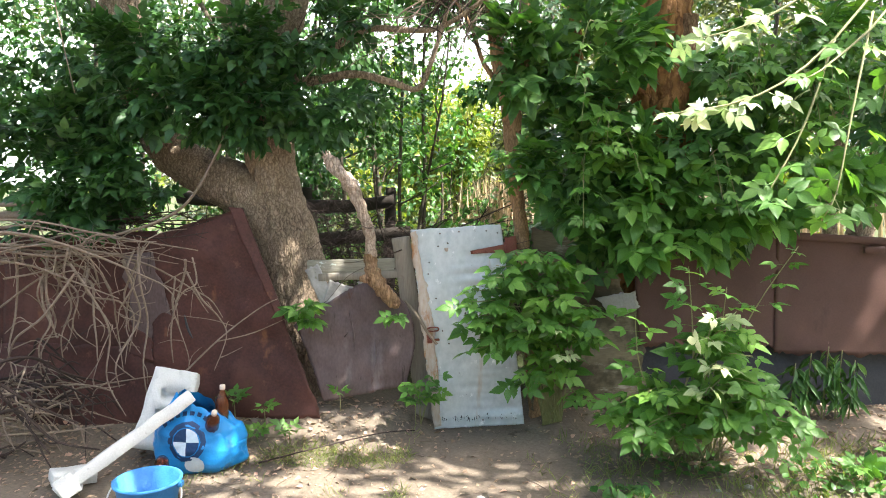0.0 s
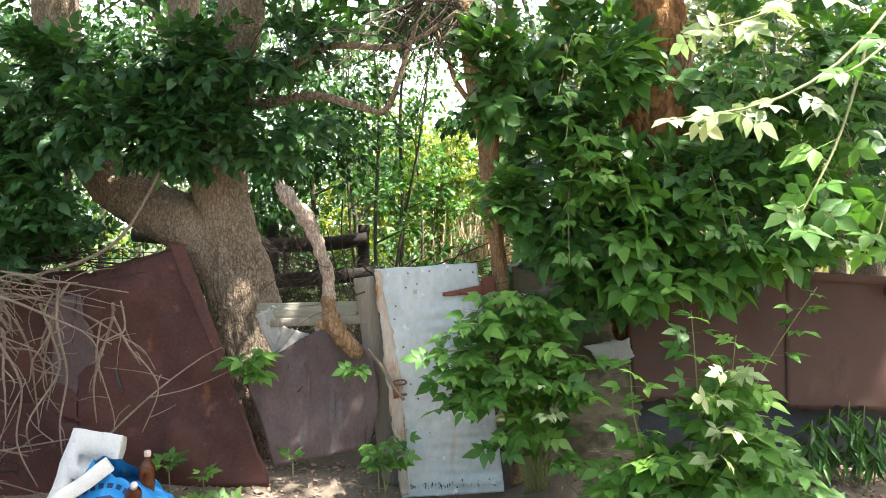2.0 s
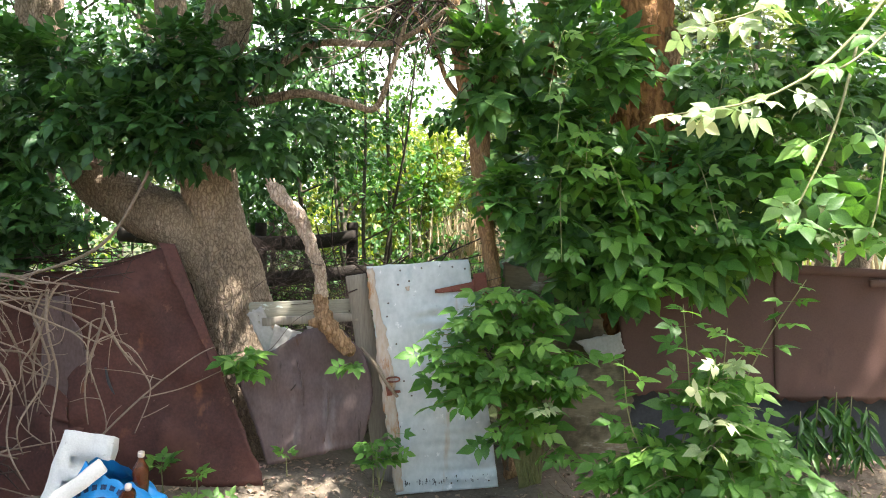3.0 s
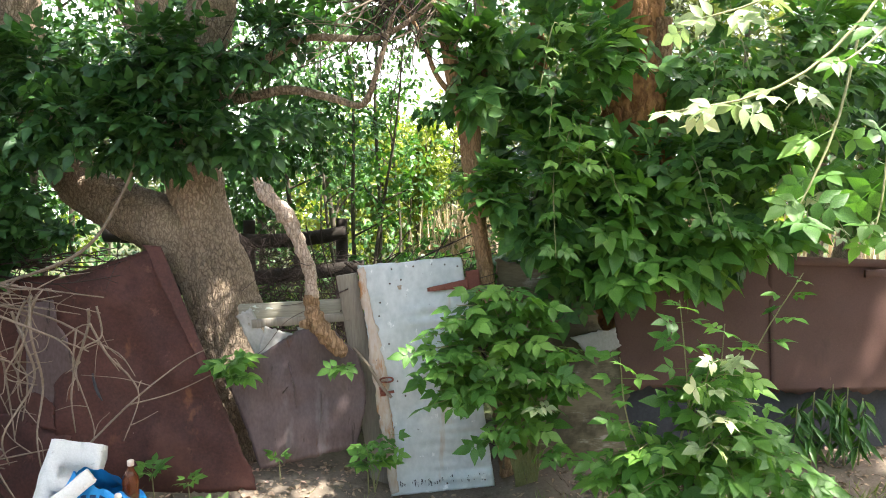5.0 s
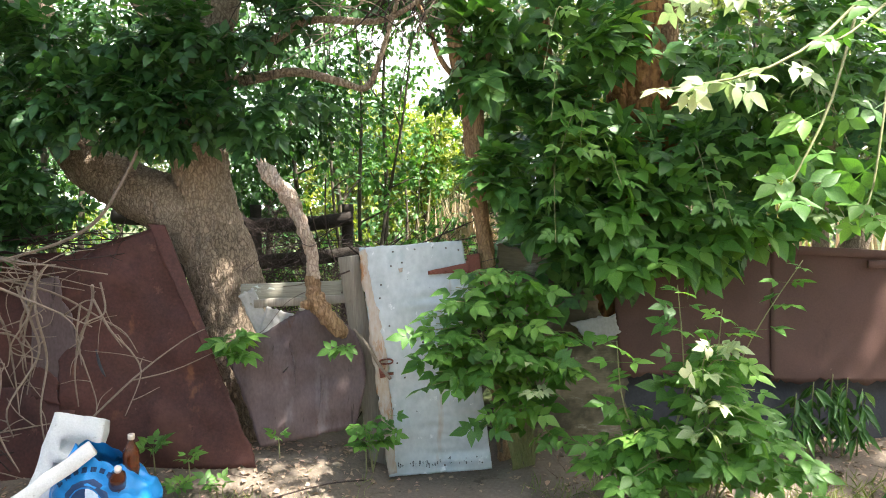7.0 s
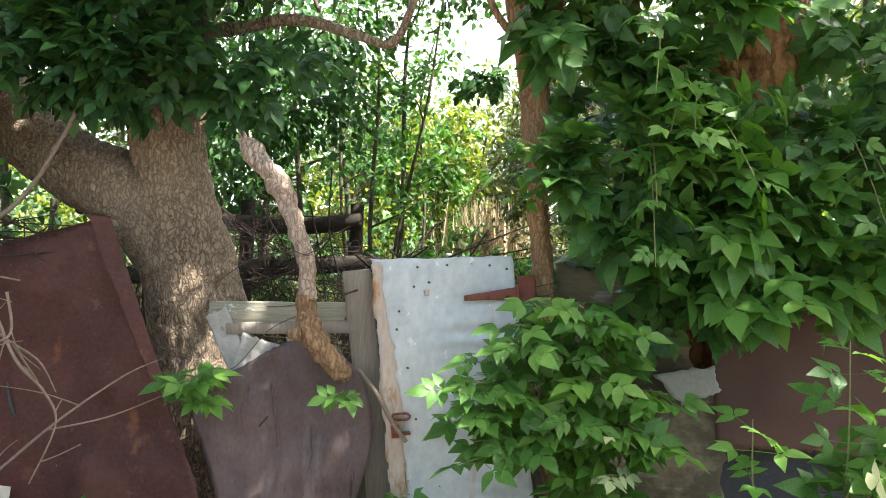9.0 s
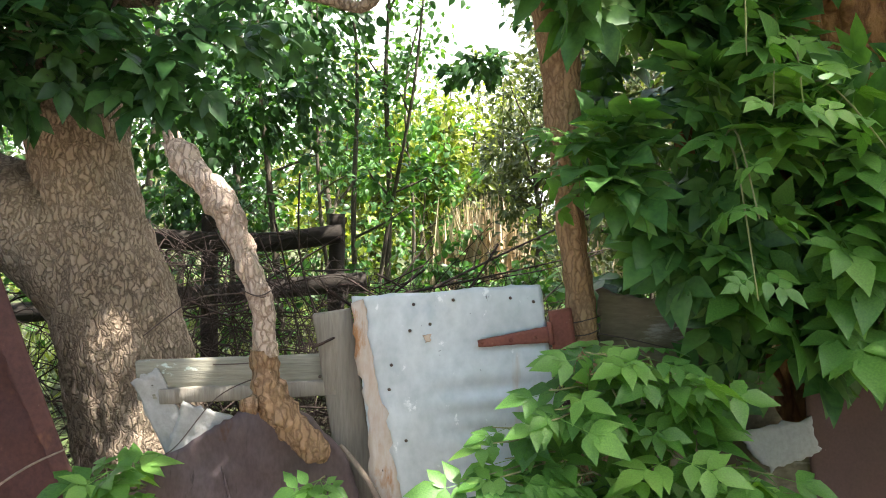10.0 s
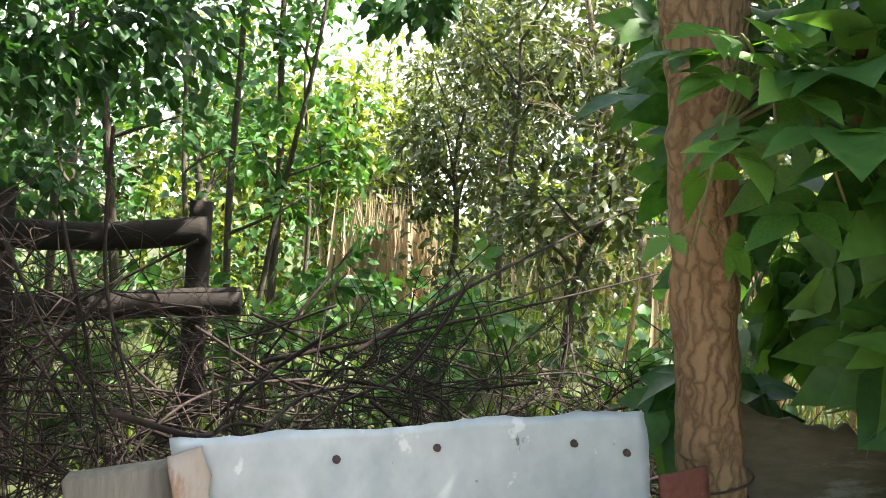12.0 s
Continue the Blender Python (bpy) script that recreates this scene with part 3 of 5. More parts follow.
link("board", *sheet((1.1, 0.2, 0.66), (3.6, 0.2, 0.6), (3.6, 0.18, 0.05), (1.1, 0.18, 0.05), thick=0.012, seed=12, warp=0.03, ragged=0.01), TAR, tar)
ex = thing("iron_sheet", "plain rusty sheet continuing the fence", "metal sheet", "scrap fence")
link("plate", *sheet((3.55, 0.2, 1.12), (7.0, 0.2, 1.1), (7.0, 0.2, 0.05), (3.55, 0.2, 0.05), seed=13), RUST, ex)
ex2 = thing("iron_sheet", "plain rusty sheet continuing the fence", "metal sheet", "scrap fence")
link("plate", *sheet((-6.5, 0.2, 1.12), (-2.7, 0.15, 1.15), (-2.7, 0.1, 0.03), (-6.5, 0.2, 0.03), seed=14), RUST, ex2)

# ---- gate ----
gate = thing("gate_panel", "leaning narrow gate of dented zinc sheet on boards", "gate")
gu = Vector((0.547, 0.003, 0.035)).normalized()
gv = Vector((-0.152, 0.075, 1.22)).normalized()
gn = gu.cross(gv).normalized()          # points towards the walker
gm = Matrix((gu, gv, gn)).transposed().to_4x4()
gm.translation = (-0.09, 0.0, 0.0)
GW, GH = 0.548, 1.225


def on_gate(vf):
    return moved(vf, gm)


def zinc_skin():
    V, F = sheet((0, GH, 0), (GW, GH, 0), (GW, 0, 0), (0, 0, 0), thick=0.0015, nx=44, nz=110, warp=0.0, ragged=0.003, seed=15)
    out = []
    for v in V:
        x, y, z = v
        rip = 0.008 * noise.noise(Vector((x * 3, y * 24, 1))) * step(0.1, 0.35, x) * step(1.1, 0.9, y)
        z += rip + 0.006 * noise.noise(Vector((x * 4, y * 3, 5))) + 0.004 * noise.noise(Vector((x * 9, y * 9, 2)))
        if y > GH - 0.06:
            y += 0.006 * noise.noise(Vector((x * 7, 0, 8)))
        out.append(Vector((x, y, z + 0.012)))
    return out, F


link("zinc_sheet", *on_gate(zinc_skin()), ZINC, gate)
link("rusty_edge", *on_gate(sheet((-0.006, GH - 0.02, 0.016), (0.03, GH - 0.01, 0.0195), (0.042, 0.02, 0.0205), (-0.004, 0.01, 0.016), thick=0.0015, nx=4, nz=70, warp=0.004, ragged=0.013, sides="lr", bow=(0, 0, 0, 0.028), seed=16)), ZINC_RUST, gate, "rust-stained folded edge")
for n, (x0, x1) in enumerate(((0.004, 0.18), (0.185, 0.36), (0.365, 0.544))):
    link("board", *on_gate(box(x0, x1, 0.004, GH - 0.012, -0.016, 0.003, 0.002, 10, "y", n)), GREY_WOOD, gate)
link("bottom_batten", *on_gate(box(0.006, GW - 0.008, 0.003, 0.03, -0.02, 0.004, 0.002, 10, "x", 7)), DARK_WOOD, gate)
nails = [(0.02, GH - 0.035), (0.175, GH - 0.035), (0.29, GH - 0.03), (0.455, GH - 0.035), (0.52, GH - 0.05), (0.075, 0.95), (0.155, GH - 0.11), (0.215, GH - 0.095), (0.105, 0.80), (0.04, 0.3), (0.04, 0.13), (0.12, 0.6), (0.15, 0.52), (0.06, 0.42), (0.5, 0.04), (0.3, 0.04), (0.03, 0.9), (0.03, 0.72), (0.09, 1.02), (0.27, 0.7)]
for x, y in nails:
    z = 0.0165 + 0.006 * noise.noise(Vector((x * 4, y * 3, 5))) + 0.004 * noise.noise(Vector((x * 9, y * 9, 2)))
    link("nail", *on_gate(tube([(x, y, z - 0.006), (x, y, z)], [0.0055, 0.004], 3, 8)), WIRE, gate)
link("dent_patch", *on_gate(sheet((0.19, 1.10, 0.0185), (0.215, 1.105, 0.0185), (0.21, 1.08, 0.019), (0.195, 1.078, 0.019), thick=0.001, nx=6, nz=6, warp=0.002, ragged=0.004, seed=18)), ZINC_RUST, gate)
# smeared tar scratches along the foot
for n in range(34):
    x = rng.uniform(0.05, GW - 0.05)
    y = rng.uniform(0.035, 0.06)
    h = rng.uniform(0.008, 0.03)
    z = 0.0152 + 0.006 * noise.noise(Vector((x * 4, y * 3, 5))) + 0.004 * noise.noise(Vector((x * 9, y * 9, 2)))
    link("tar_smear", *on_gate(sheet((x, y + h, z), (x + 0.0035, y + h, z), (x + rng.uniform(0.002, 0.0045), y, z), (x, y, z), thick=0.0012, nx=2, nz=6, warp=0.001, ragged=0.004, seed=40 + n)), TAR, gate)
# strap hinge
hin = link("strap_hinge", *on_gate(sheet((0.345, 1.076, 0.026), (0.555, 1.104, 0.028), (0.555, 1.056, 0.028), (0.345, 1.056, 0.026), thick=0.004, nx=16, nz=4, warp=0.002, ragged=0.001, seed=50)), HINGE_RUST, gate, "tapered red-rusted strap hinge")
link("hinge_plate", *on_gate(sheet((0.558, 1.145, 0.022), (0.628, 1.15, 0.01), (0.628, 1.02, 0.01), (0.558, 1.015, 0.022), thick=0.004, nx=6, nz=8, warp=0.002, ragged=0.001, seed=51)), HINGE_RUST, gate)
link("hinge_pin", *on_gate(tube([(0.556, 1.05, 0.028), (0.556, 1.115, 0.028)], [0.008, 0.008], 4, 10)), HINGE_RUST, gate)
for x in (0.357, 0.44, 0.51):
    link("rivet", *on_gate(tube([(x, 1.07, 0.024), (x, 1.07, 0.032)], [0.008, 0.006], 3, 8)), HINGE_RUST, gate)
# latch: a loop, a bolt and its staples
loop = [(0.065 + 0.034 * math.copysign(abs(math.cos(a)) ** 0.6, math.cos(a)), 0.615 + 0.012 * math.sin(a), 0.03) for a in np.linspace(0, 2 * math.pi, 17)]
link("latch_loop", *on_gate(tube(loop, [0.005, 0.005], 40, 6, cap=False)), HINGE_RUST, gate)
link("latch_bar", *on_gate(tube([(0.025, 0.555, 0.026), (0.06, 0.55, 0.03), (0.095, 0.55, 0.026)], [0.009, 0.007], 8, 8)), HINGE_RUST, gate)
link("latch_plate", *on_gate(sheet((0.02, 0.58, 0.021), (0.05, 0.58, 0.022), (0.05, 0.53, 0.022), (0.02, 0.53, 0.021), thick=0.003, nx=4, nz=4, warp=0.001, ragged=0.002, seed=52)), HINGE_RUST, gate)
stick = thing("latch_stick", "short dry stick pushed through the gate latch", "stick")
link("twig", *tube([(-0.275, 0.06, 0.78), (-0.20, 0.02, 0.70), (-0.13, -0.03, 0.60), (-0.075, -0.045, 0.535)], [0.006, 0.01, 0.008], 18, 8, 0.12, 20), TWIG, stick)

# ---- leaning log ----
log = thing("leaning_log", "crooked bleached branch log with torn raw wood below", "log")
LP = [(-0.735, 0.06, 1.645), (-0.665, 0.03, 1.565), (-0.59, 0.01, 1.475), (-0.525, -0.01, 1.34), (-0.478, -0.02, 1.2), (-0.465, -0.02, 1.06)]
link("upper_wood", *tube(LP, [0.026, 0.042, 0.036, 0.043, 0.034, 0.03, 0.029, 0.033, 0.029], 150, 40, 0.32, 17, ridge=0.005), LOG_GREY, log)
link("raw_wood", *tube([(-0.476, -0.02, 1.08), (-0.465, -0.02, 0.98), (-0.425, -0.01, 0.89), (-0.35, 0.02, 0.79), (-0.325, 0.045, 0.745)], [0.03, 0.036, 0.044, 0.04, 0.036, 0.016], 120, 32, 0.3, 24, ridge=0.006), LOG_RAW, log, "torn orange raw wood")
link("knot", *tube([(-0.585, -0.015, 1.475), (-0.57, -0.045, 1.465)], [0.026, 0.012], 6, 12, 0.2, 30), LOG_GREY, log)
link("knot", *tube([(-0.50, -0.04, 0.93), (-0.53, -0.06, 0.93)], [0.03, 0.016], 6, 12, 0.3, 30), LOG_RAW, log)
for n in range(9):
    a = n * 0.7
    link("splinter", *tube([(-0.73 + 0.016 * math.cos(a), 0.06 + 0.016 * math.sin(a), 1.635), (-0.748 + 0.024 * math.cos(a), 0.065 + 0.022 * math.sin(a), 1.668 + 0.02 * math.sin(a * 3))], [0.012, 0.003], 5, 6, 0.2, 40), LOG_GREY, log)
for x, y, z in ((-0.635, -0.015, 1.525), (-0.495, -0.045, 1.25)):
    link("knot", *tube([(x + 0.014, y + 0.02, z), (x + 0.006, y + 0.002, z + 0.004)], [0.024, 0.012], 6, 10, 0.3, 40), LOG_GREY, log)
for n, z in enumerate((1.235, 1.24)):
    c = (-0.493 + 0.004 * n, -0.02, z)
    link("wire_loop", *tube([(c[0] + 0.041 * math.cos(a), c[1] + 0.041 * math.sin(a), c[2] + 0.008 * math.sin(a * 2 + n)) for a in np.linspace(0, 6.3, 13)], [0.0018, 0.0018], 36, 5, cap=False), WIRE, log)
for n, pts in enumerate((((-0.52, -0.06, 1.24), (-0.7, 0.08, 1.2), (-0.86, 0.12, 1.09)), ((-0.45, -0.05, 1.02), (-0.62, 0.04, 0.93), (-0.75, 0.02, 0.78), (-0.86, 0.02, 0.75)), ((-0.48, -0.05, 1.05), (-0.60, 0.1, 1.01), (-0.86, 0.12, 1.0)))):
    w = thing("binding_wire", "thin rusty wire tied between log and tree", "wire", "binding wires")
    link("strand", *tube(pts, [0.0018, 0.0018], 24, 5), WIRE, w)

# ---- large tree ----
tree = thing("maple_tree", "old forked maple with deeply furrowed grey-brown bark", "tree")
link("trunk", *tube([(-0.93, 0.5, -0.1), (-0.98, 0.48, 0.5), (-1.07, 0.46, 1.05), (-1.16, 0.45, 1.45), (-1.19, 0.44, 1.8), (-1.20, 0.44, 2.15)], [0.29, 0.24, 0.21, 0.195, 0.165, 0.15, 0.16, 0.15], 260, 150, 0.05, 9, ridge=0.011), BARK, tree)
link("limb", *tube([(-1.12, 0.47, 1.12), (-1.32, 0.42, 1.4), (-1.6, 0.44, 1.55), (-1.88, 0.48, 1.75), (-2.12, 0.5, 2.35), (-2.2, 0.45, 3.2), (-2.6, 0.3, 4.8)], [0.15, 0.17, 0.145, 0.13, 0.12, 0.12, 0.08], 190, 90, 0.06, 9, ridge=0.009), BARK, tree)
link("limb", *tube([(-1.20, 0.44, 2.05), (-1.16, 0.44, 2.3), (-1.05, 0.42, 2.62), (-0.95, 0.35, 3.2), (-0.7, 0.1, 4.6)], [0.15, 0.135, 0.125, 0.11, 0.07], 130, 80, 0.06, 9, ridge=0.009), BARK, tree)
link("limb", *tube([(-1.22, 0.46, 2.05), (-1.36, 0.5, 2.35), (-1.42, 0.55, 2.7), (-1.5, 0.7, 4.0)], [0.16, 0.11, 0.09, 0.06], 40, 30, 0.06, 9), BARK, tree)
link("burl", *tube([(-1.19, 0.27, 1.95), (-1.19, 0.2, 1.98), (-1.18, 0.17, 2.0)], [0.12, 0.09, 0.03], 14, 20, 0.4, 18), BARK, tree)
for p in ([(-1.1, 0.4, 2.15), (-0.9, 0.3, 2.12), (-0.6, 0.25, 2.16), (-0.35, 0.2, 2.1), (-0.2, 0.15, 2.06), (-0.12, 0.1, 2.2), (-0.02, 0.05, 2.5)], [(-1.05, 0.4, 2.35), (-0.8, 0.3, 2.3), (-0.5, 0.2, 2.42), (-0.1, 0.1, 2.4), (0.2, 0.0, 2.55)]):
    link("bough", *tube(p, [0.034, 0.024, 0.018, 0.012], 40, 10, 0.15, 14), BARK, tree)
for n in range(9):
    x, z = rng.uniform(-1.3, -0.95), rng.uniform(1.9, 2.3)
    link("twig", *tube([(x, 0.24, z), (x + rng.uniform(-0.15, 0.2), 0.1, z + rng.uniform(0.0, 0.2)), (x + rng.uniform(-0.3, 0.35), 0.0, z + rng.uniform(0.05, 0.4))], [0.008, 0.003], 10, 5, 0.1), TWIG, tree)

P1, O1 = [], []
for c, r, n in (((-2.35, 0.1, 1.55), (0.55, 0.28, 0.33), 150), ((-2.5, 0.15, 1.98), (0.5, 0.3, 0.3), 110), ((-1.75, 0.05, 2.02), (0.45, 0.2, 0.17), 110), ((-1.25, 0.08, 2.17), (0.38, 0.2, 0.16), 100),
                ((-0.85, 0.2, 2.02), (0.28, 0.2, 0.22), 80), ((-1.22, 0.02, 1.95), (0.36, 0.12, 0.17), 130), ((-1.5, 0.0, 1.98), (0.42, 0.12, 0.13), 70), ((-2.35, 0.05, 1.75), (0.32, 0.2, 0.25), 110), ((-2.25, 0.0, 1.42), (0.34, 0.15, 0.16), 70), ((-1.9, 0.1, 2.25), (0.5, 0.2, 0.22), 120), ((-1.98, 0.1, 1.75), (0.2, 0.1, 0.12), 36), ((-1.88, 0.1, 1.42), (0.2, 0.1, 0.11), 36), ((-1.2, 0.05, 2.35), (0.45, 0.15, 0.16), 100), ((-2.9, 0.2, 2.4), (0.5, 0.3, 0.4), 60), ((-0.75, 0.3, 2.45), (0.4, 0.3, 0.25), 60)):
    p, o = blob(c, r, int(n * 1.9), 0.45)
    P1.append(p), O1.append(o)
P1, O1 = np.concatenate(P1), np.concatenate(O1)
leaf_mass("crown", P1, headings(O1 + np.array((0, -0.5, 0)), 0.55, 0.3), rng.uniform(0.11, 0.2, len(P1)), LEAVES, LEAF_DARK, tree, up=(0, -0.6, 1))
# high canopy, added out of view so its clumps shade the fence
P2, O2 = [], []
for n in range(124):
    c = (rng.uniform(-5.0, 6.2), rng.uniform(-1.0, 2.8), rng.uniform(3.2, 6.0))
    if n > 96:
        c = (rng.uniform(-5.0, -1.0), rng.uniform(2.5, 5.5), rng.uniform(4.2, 6.0))
    elif n > 70:
        c = (rng.uniform(-4.0, 5.5), rng.uniform(-3.6, -1.2), rng.uniform(3.6, 6.0))
    # no clump here, so a sun shaft reaches the overhanging branch
    if abs(c[0] - (c[2] - 1.75) * 0.55 - 1.0) < 0.85 and abs(c[1] + (c[2] - 1.75) * 0.18 + 1.85) < 0.85:
        continue
    # clumps set in the sun's path to shade chosen spots below
    if n > 115:
        c = (rng.uniform(-2.0, 0.3), rng.uniform(-0.9, 0.4), rng.uniform(3.8, 5.2))
    elif n > 104:
        c = (rng.uniform(-1.6, 0.6), rng.uniform(-2.4, -0.9), rng.uniform(3.9, 5.5))
    if n % 9 == 4:
        c = (rng.uniform(0.0, 1.3), rng.uniform(-1.6, -0.2), rng.uniform(4.1, 5.2))
    elif n % 9 == 1:
        c = (rng.uniform(2.0, 4.4), rng.uniform(-1.4, 0.2), rng.uniform(4.0, 5.2))
    p, o = blob(c, (0.75, 0.75, 0.35), 85, 0.5)
    P2.append(p), O2.append(o)
P2, O2 = np.concatenate(P2), np.concatenate(O2)
leaf_mass("unseen_shade_crown", P2, headings(O2, 0.6, 0.3), rng.uniform(0.15, 0.26, len(P2)), [TRIPLE], LEAF_DARK, tree)

# ---- thin tree at the hinge ----
thin = thing("thin_tree", "slender tree with peeling tan bark holding the hinge", "tree")
link("trunk", *tube([(0.555, 0.16, 0.0), (0.50, 0.15, 0.6), (0.445, 0.13, 1.1), (0.405, 0.13, 1.42), (0.375, 0.13, 1.75), (0.365, 0.13, 1.97)], [0.05, 0.044, 0.038, 0.039, 0.04, 0.052, 0.06], 150, 40, 0.16, 16, ridge=0.005), BARK_THIN, thin)
link("limb", *tube([(0.365, 0.13, 1.9), (0.32, 0.14, 2.1), (0.27, 0.15, 2.3), (0.2, 0.2, 2.9), (0.1, 0.2, 3.8)], [0.055, 0.05, 0.042, 0.03, 0.02], 40, 20, 0.1, 14), BARK_THIN, thin)
link("limb", *tube([(0.365, 0.13, 1.9), (0.42, 0.16, 2.12), (0.47, 0.2, 2.6), (0.5, 0.25, 3.6)], [0.05, 0.042, 0.034, 0.02], 40, 20, 0.1, 14), BARK_THIN, thin)
link("twig", *tube([(0.33, 0.14, 2.05), (0.2, 0.14, 2.2), (0.12, 0.15, 2.42), (0.0, 0.1, 2.6)], [0.018, 0.008], 20, 8, 0.1), BARK_THIN, thin)
for n in range(3):
    z = 1.075 + 0.03 * n
    link("wire_loop", *tube([(0.445 + 0.05 * math.cos(a), 0.13 + 0.05 * math.sin(a), z + 0.014 * math.sin(a + n)) for a in np.linspace(0, 6.3, 13)], [0.0018, 0.0018], 36, 5, cap=False), WIRE, thin)
link("wire_tail", *tube([(0.48, 0.09, 1.1), (0.62, 0.1, 1.07), (0.8, 0.15, 1.02)], [0.0018, 0.0018], 16, 5), WIRE, thin)

# ---- broken trunk on the right ----
stub = thing("broken_trunk", "thick broken trunk with torn orange bark among leaves", "tree")
link("trunk", *tube([(1.42, 0.5, 0.0), (1.42, 0.5, 1.0), (1.40, 0.48, 1.7), (1.36, 0.46, 2.1), (1.35, 0.45, 2.42), (1.36, 0.46, 2.9)], [0.2, 0.17, 0.18, 0.195, 0.17, 0.12], 150, 80, 0.12, 9, ridge=0.014), BARK_ORANGE, stub)
link("stub", *tube([(1.44, 0.36, 2.15), (1.46, 0.33, 2.35), (1.47, 0.31, 2.53)], [0.075, 0.06, 0.045], 20, 20, 0.2, 16), LOG_RAW, stub, "raw sawn stub")
link("sawn_knob", *tube([(1.22, 0.3, 2.42), (1.22, 0.25, 2.44)], [0.04, 0.035], 6, 14, 0.1, 16), LOG_RAW, stub)
for p in ([(1.3, 0.4, 1.4), (1.05, 0.35, 1.85), (0.98, 0.32, 2.2), (1.05, 0.3, 2.7)], [(1.3, 0.4, 1.9), (1.15, 0.32, 2.2), (1.18, 0.28, 2.45)], [(1.3, 0.45, 0.6), (0.9, 0.4, 1.4), (0.82, 0.38, 2.0), (0.75, 0.4, 2.8)]):
    link("limb", *tube(p, [0.06, 0.045, 0.035], 40, 16, 0.15, 12), BARK_ORANGE, stub)
P3, O3 = [], []
for c, r, n in (((1.05, 0.0, 1.55), (0.32, 0.2, 0.3), 90), ((1.15, -0.05, 1.3), (0.42, 0.18, 0.25), 110), ((1.65, -0.02, 1.4), (0.5, 0.2, 0.2), 110), ((0.8, 0.05, 2.25), (0.45, 0.2, 0.25), 90),
                ((1.95, 0.0, 1.75), (0.5, 0.22, 0.35), 130), ((2.3, 0.05, 2.3), (0.5, 0.3, 0.4), 110), ((0.9, 0.05, 1.9), (0.22, 0.15, 0.2), 40), ((1.75, 0.1, 2.3), (0.35, 0.2, 0.3), 60), ((2.7, 0.1, 1.75), (0.4, 0.3, 0.35), 80), ((0.78, -0.02, 1.66), (0.13, 0.1, 0.18), 36), ((0.5, 0.1, 2.3), (0.25, 0.12, 0.2), 50), ((0.95, 0.0, 2.5), (0.3, 0.2, 0.12), 34), ((0.92, 0.55, 1.6), (0.28, 0.18, 0.45), 80), ((0.72, 0.5, 1.95), (0.15, 0.15, 0.3), 30), ((0.85, 0.5, 1.25), (0.25, 0.12, 0.15), 30), ((0.47, 0.0, 1.55), (0.13, 0.07, 0.13), 26), ((0.4, 0.0, 2.22), (0.16, 0.08, 0.14), 26), ((0.82, 0.04, 1.42), (0.2, 0.1, 0.18), 48), ((1.02, 0.02, 1.1), (0.15, 0.08, 0.18), 40), ((0.66, 0.16, 2.05), (0.18, 0.1, 0.2), 36), ((1.5, 0.0, 1.7), (0.4, 0.15, 0.2), 70)):
    p, o = blob(c, r, int(n * 1.55), 0.45)
    P3.append(p), O3.append(o)
P3, O3 = np.concatenate(P3), np.concatenate(O3)
near = P3[:, 1] < -0.08
leaf_mass("crown", P3[~near], headings(O3[~near] + np.array((0, -0.5, 0)), 0.5, 0.45), rng.uniform(0.16, 0.27, (~near).sum()), LEAVES, LEAF_MID, stub, up=(0, -0.7, 1))
for p, h in list(zip(P3[near], headings(O3[near] + np.array((0, -0.5, 0)), 0.5, 0.45)))[:280]:
    leaf(p, h, rng.uniform(0.18, 0.28), LEAF_OWN, stub, up=(0, -0.7, 1))

for e in ((0.30, -0.02, 1.45), (0.42, -0.1, 1.5), (0.55, -0.1, 1.45), (0.5, -0.06, 1.62), (0.62, -0.05, 1.6), (0.33, -0.03, 1.68), (0.47, -0.1, 1.72), (0.36, -0.06, 1.58)):
    shoot(thin, [(0.40, 0.1, 1.6), ((0.4 + e[0]) / 2, 0.0, 1.66), e], 0.004, 3, 0.16, LEAF_OWN, 0.45)
for n in range(26):
    a = (rng.uniform(0.75, 2.5), 0.0, rng.uniform(1.5, 2.4))
    if 1.0 < a[0] < 1.6 and a[2] > 1.85:
        a = (a[0] + 0.6, 0.0, a[2])
    e = (a[0] + rng.uniform(-0.25, 0.1), -0.32 - rng.random() * 0.2, a[2] - rng.uniform(0.1, 0.35))
    shoot(stub, [a, ((a[0] + e[0]) / 2, -0.2, a[2] + 0.02), e], 0.004, 3, 0.19, LEAF_LIT if n % 9 == 0 else LEAF_OWN, 0.4)

# ---- sunlit overhanging branch, sunlight put into its leaf colour ----
lit = thing("overhanging_branch", "sunlit pale maple branch reaching out from above", "branch")
shoot(lit, [(1.75, -1.55, 2.5), (1.3, -1.75, 2.0), (1.0, -1.88, 1.8), (0.72, -1.92, 1.74)], 0.006, 5, 0.2, LEAF_LIT, 0.6, up=(0.3, -0.6, 0.8))
shoot(lit, [(1.75, -1.55, 2.5), (1.35, -1.7, 2.25), (1.05, -1.78, 2.06), (0.78, -1.8, 1.98)], 0.006, 4, 0.18, LEAF_LIT, 0.55, up=(0.3, -0.6, 0.8))
shoot(lit, [(1.75, -1.55, 2.5), (1.45, -1.8, 2.1), (1.2, -1.95, 1.9), (1.1, -2.0, 1.84)], 0.006, 3, 0.17, LEAF_OWN, 0.45, up=(0.3, -0.6, 0.8))
shoot(lit, [(1.3, -1.75, 2.0), (1.15, -1.9, 1.72), (1.05, -1.95, 1.55), (1.0, -1.96, 1.47)], 0.005, 4, 0.17, LEAF_OWN, 0.3, up=(0.3, -0.6, 0.8))
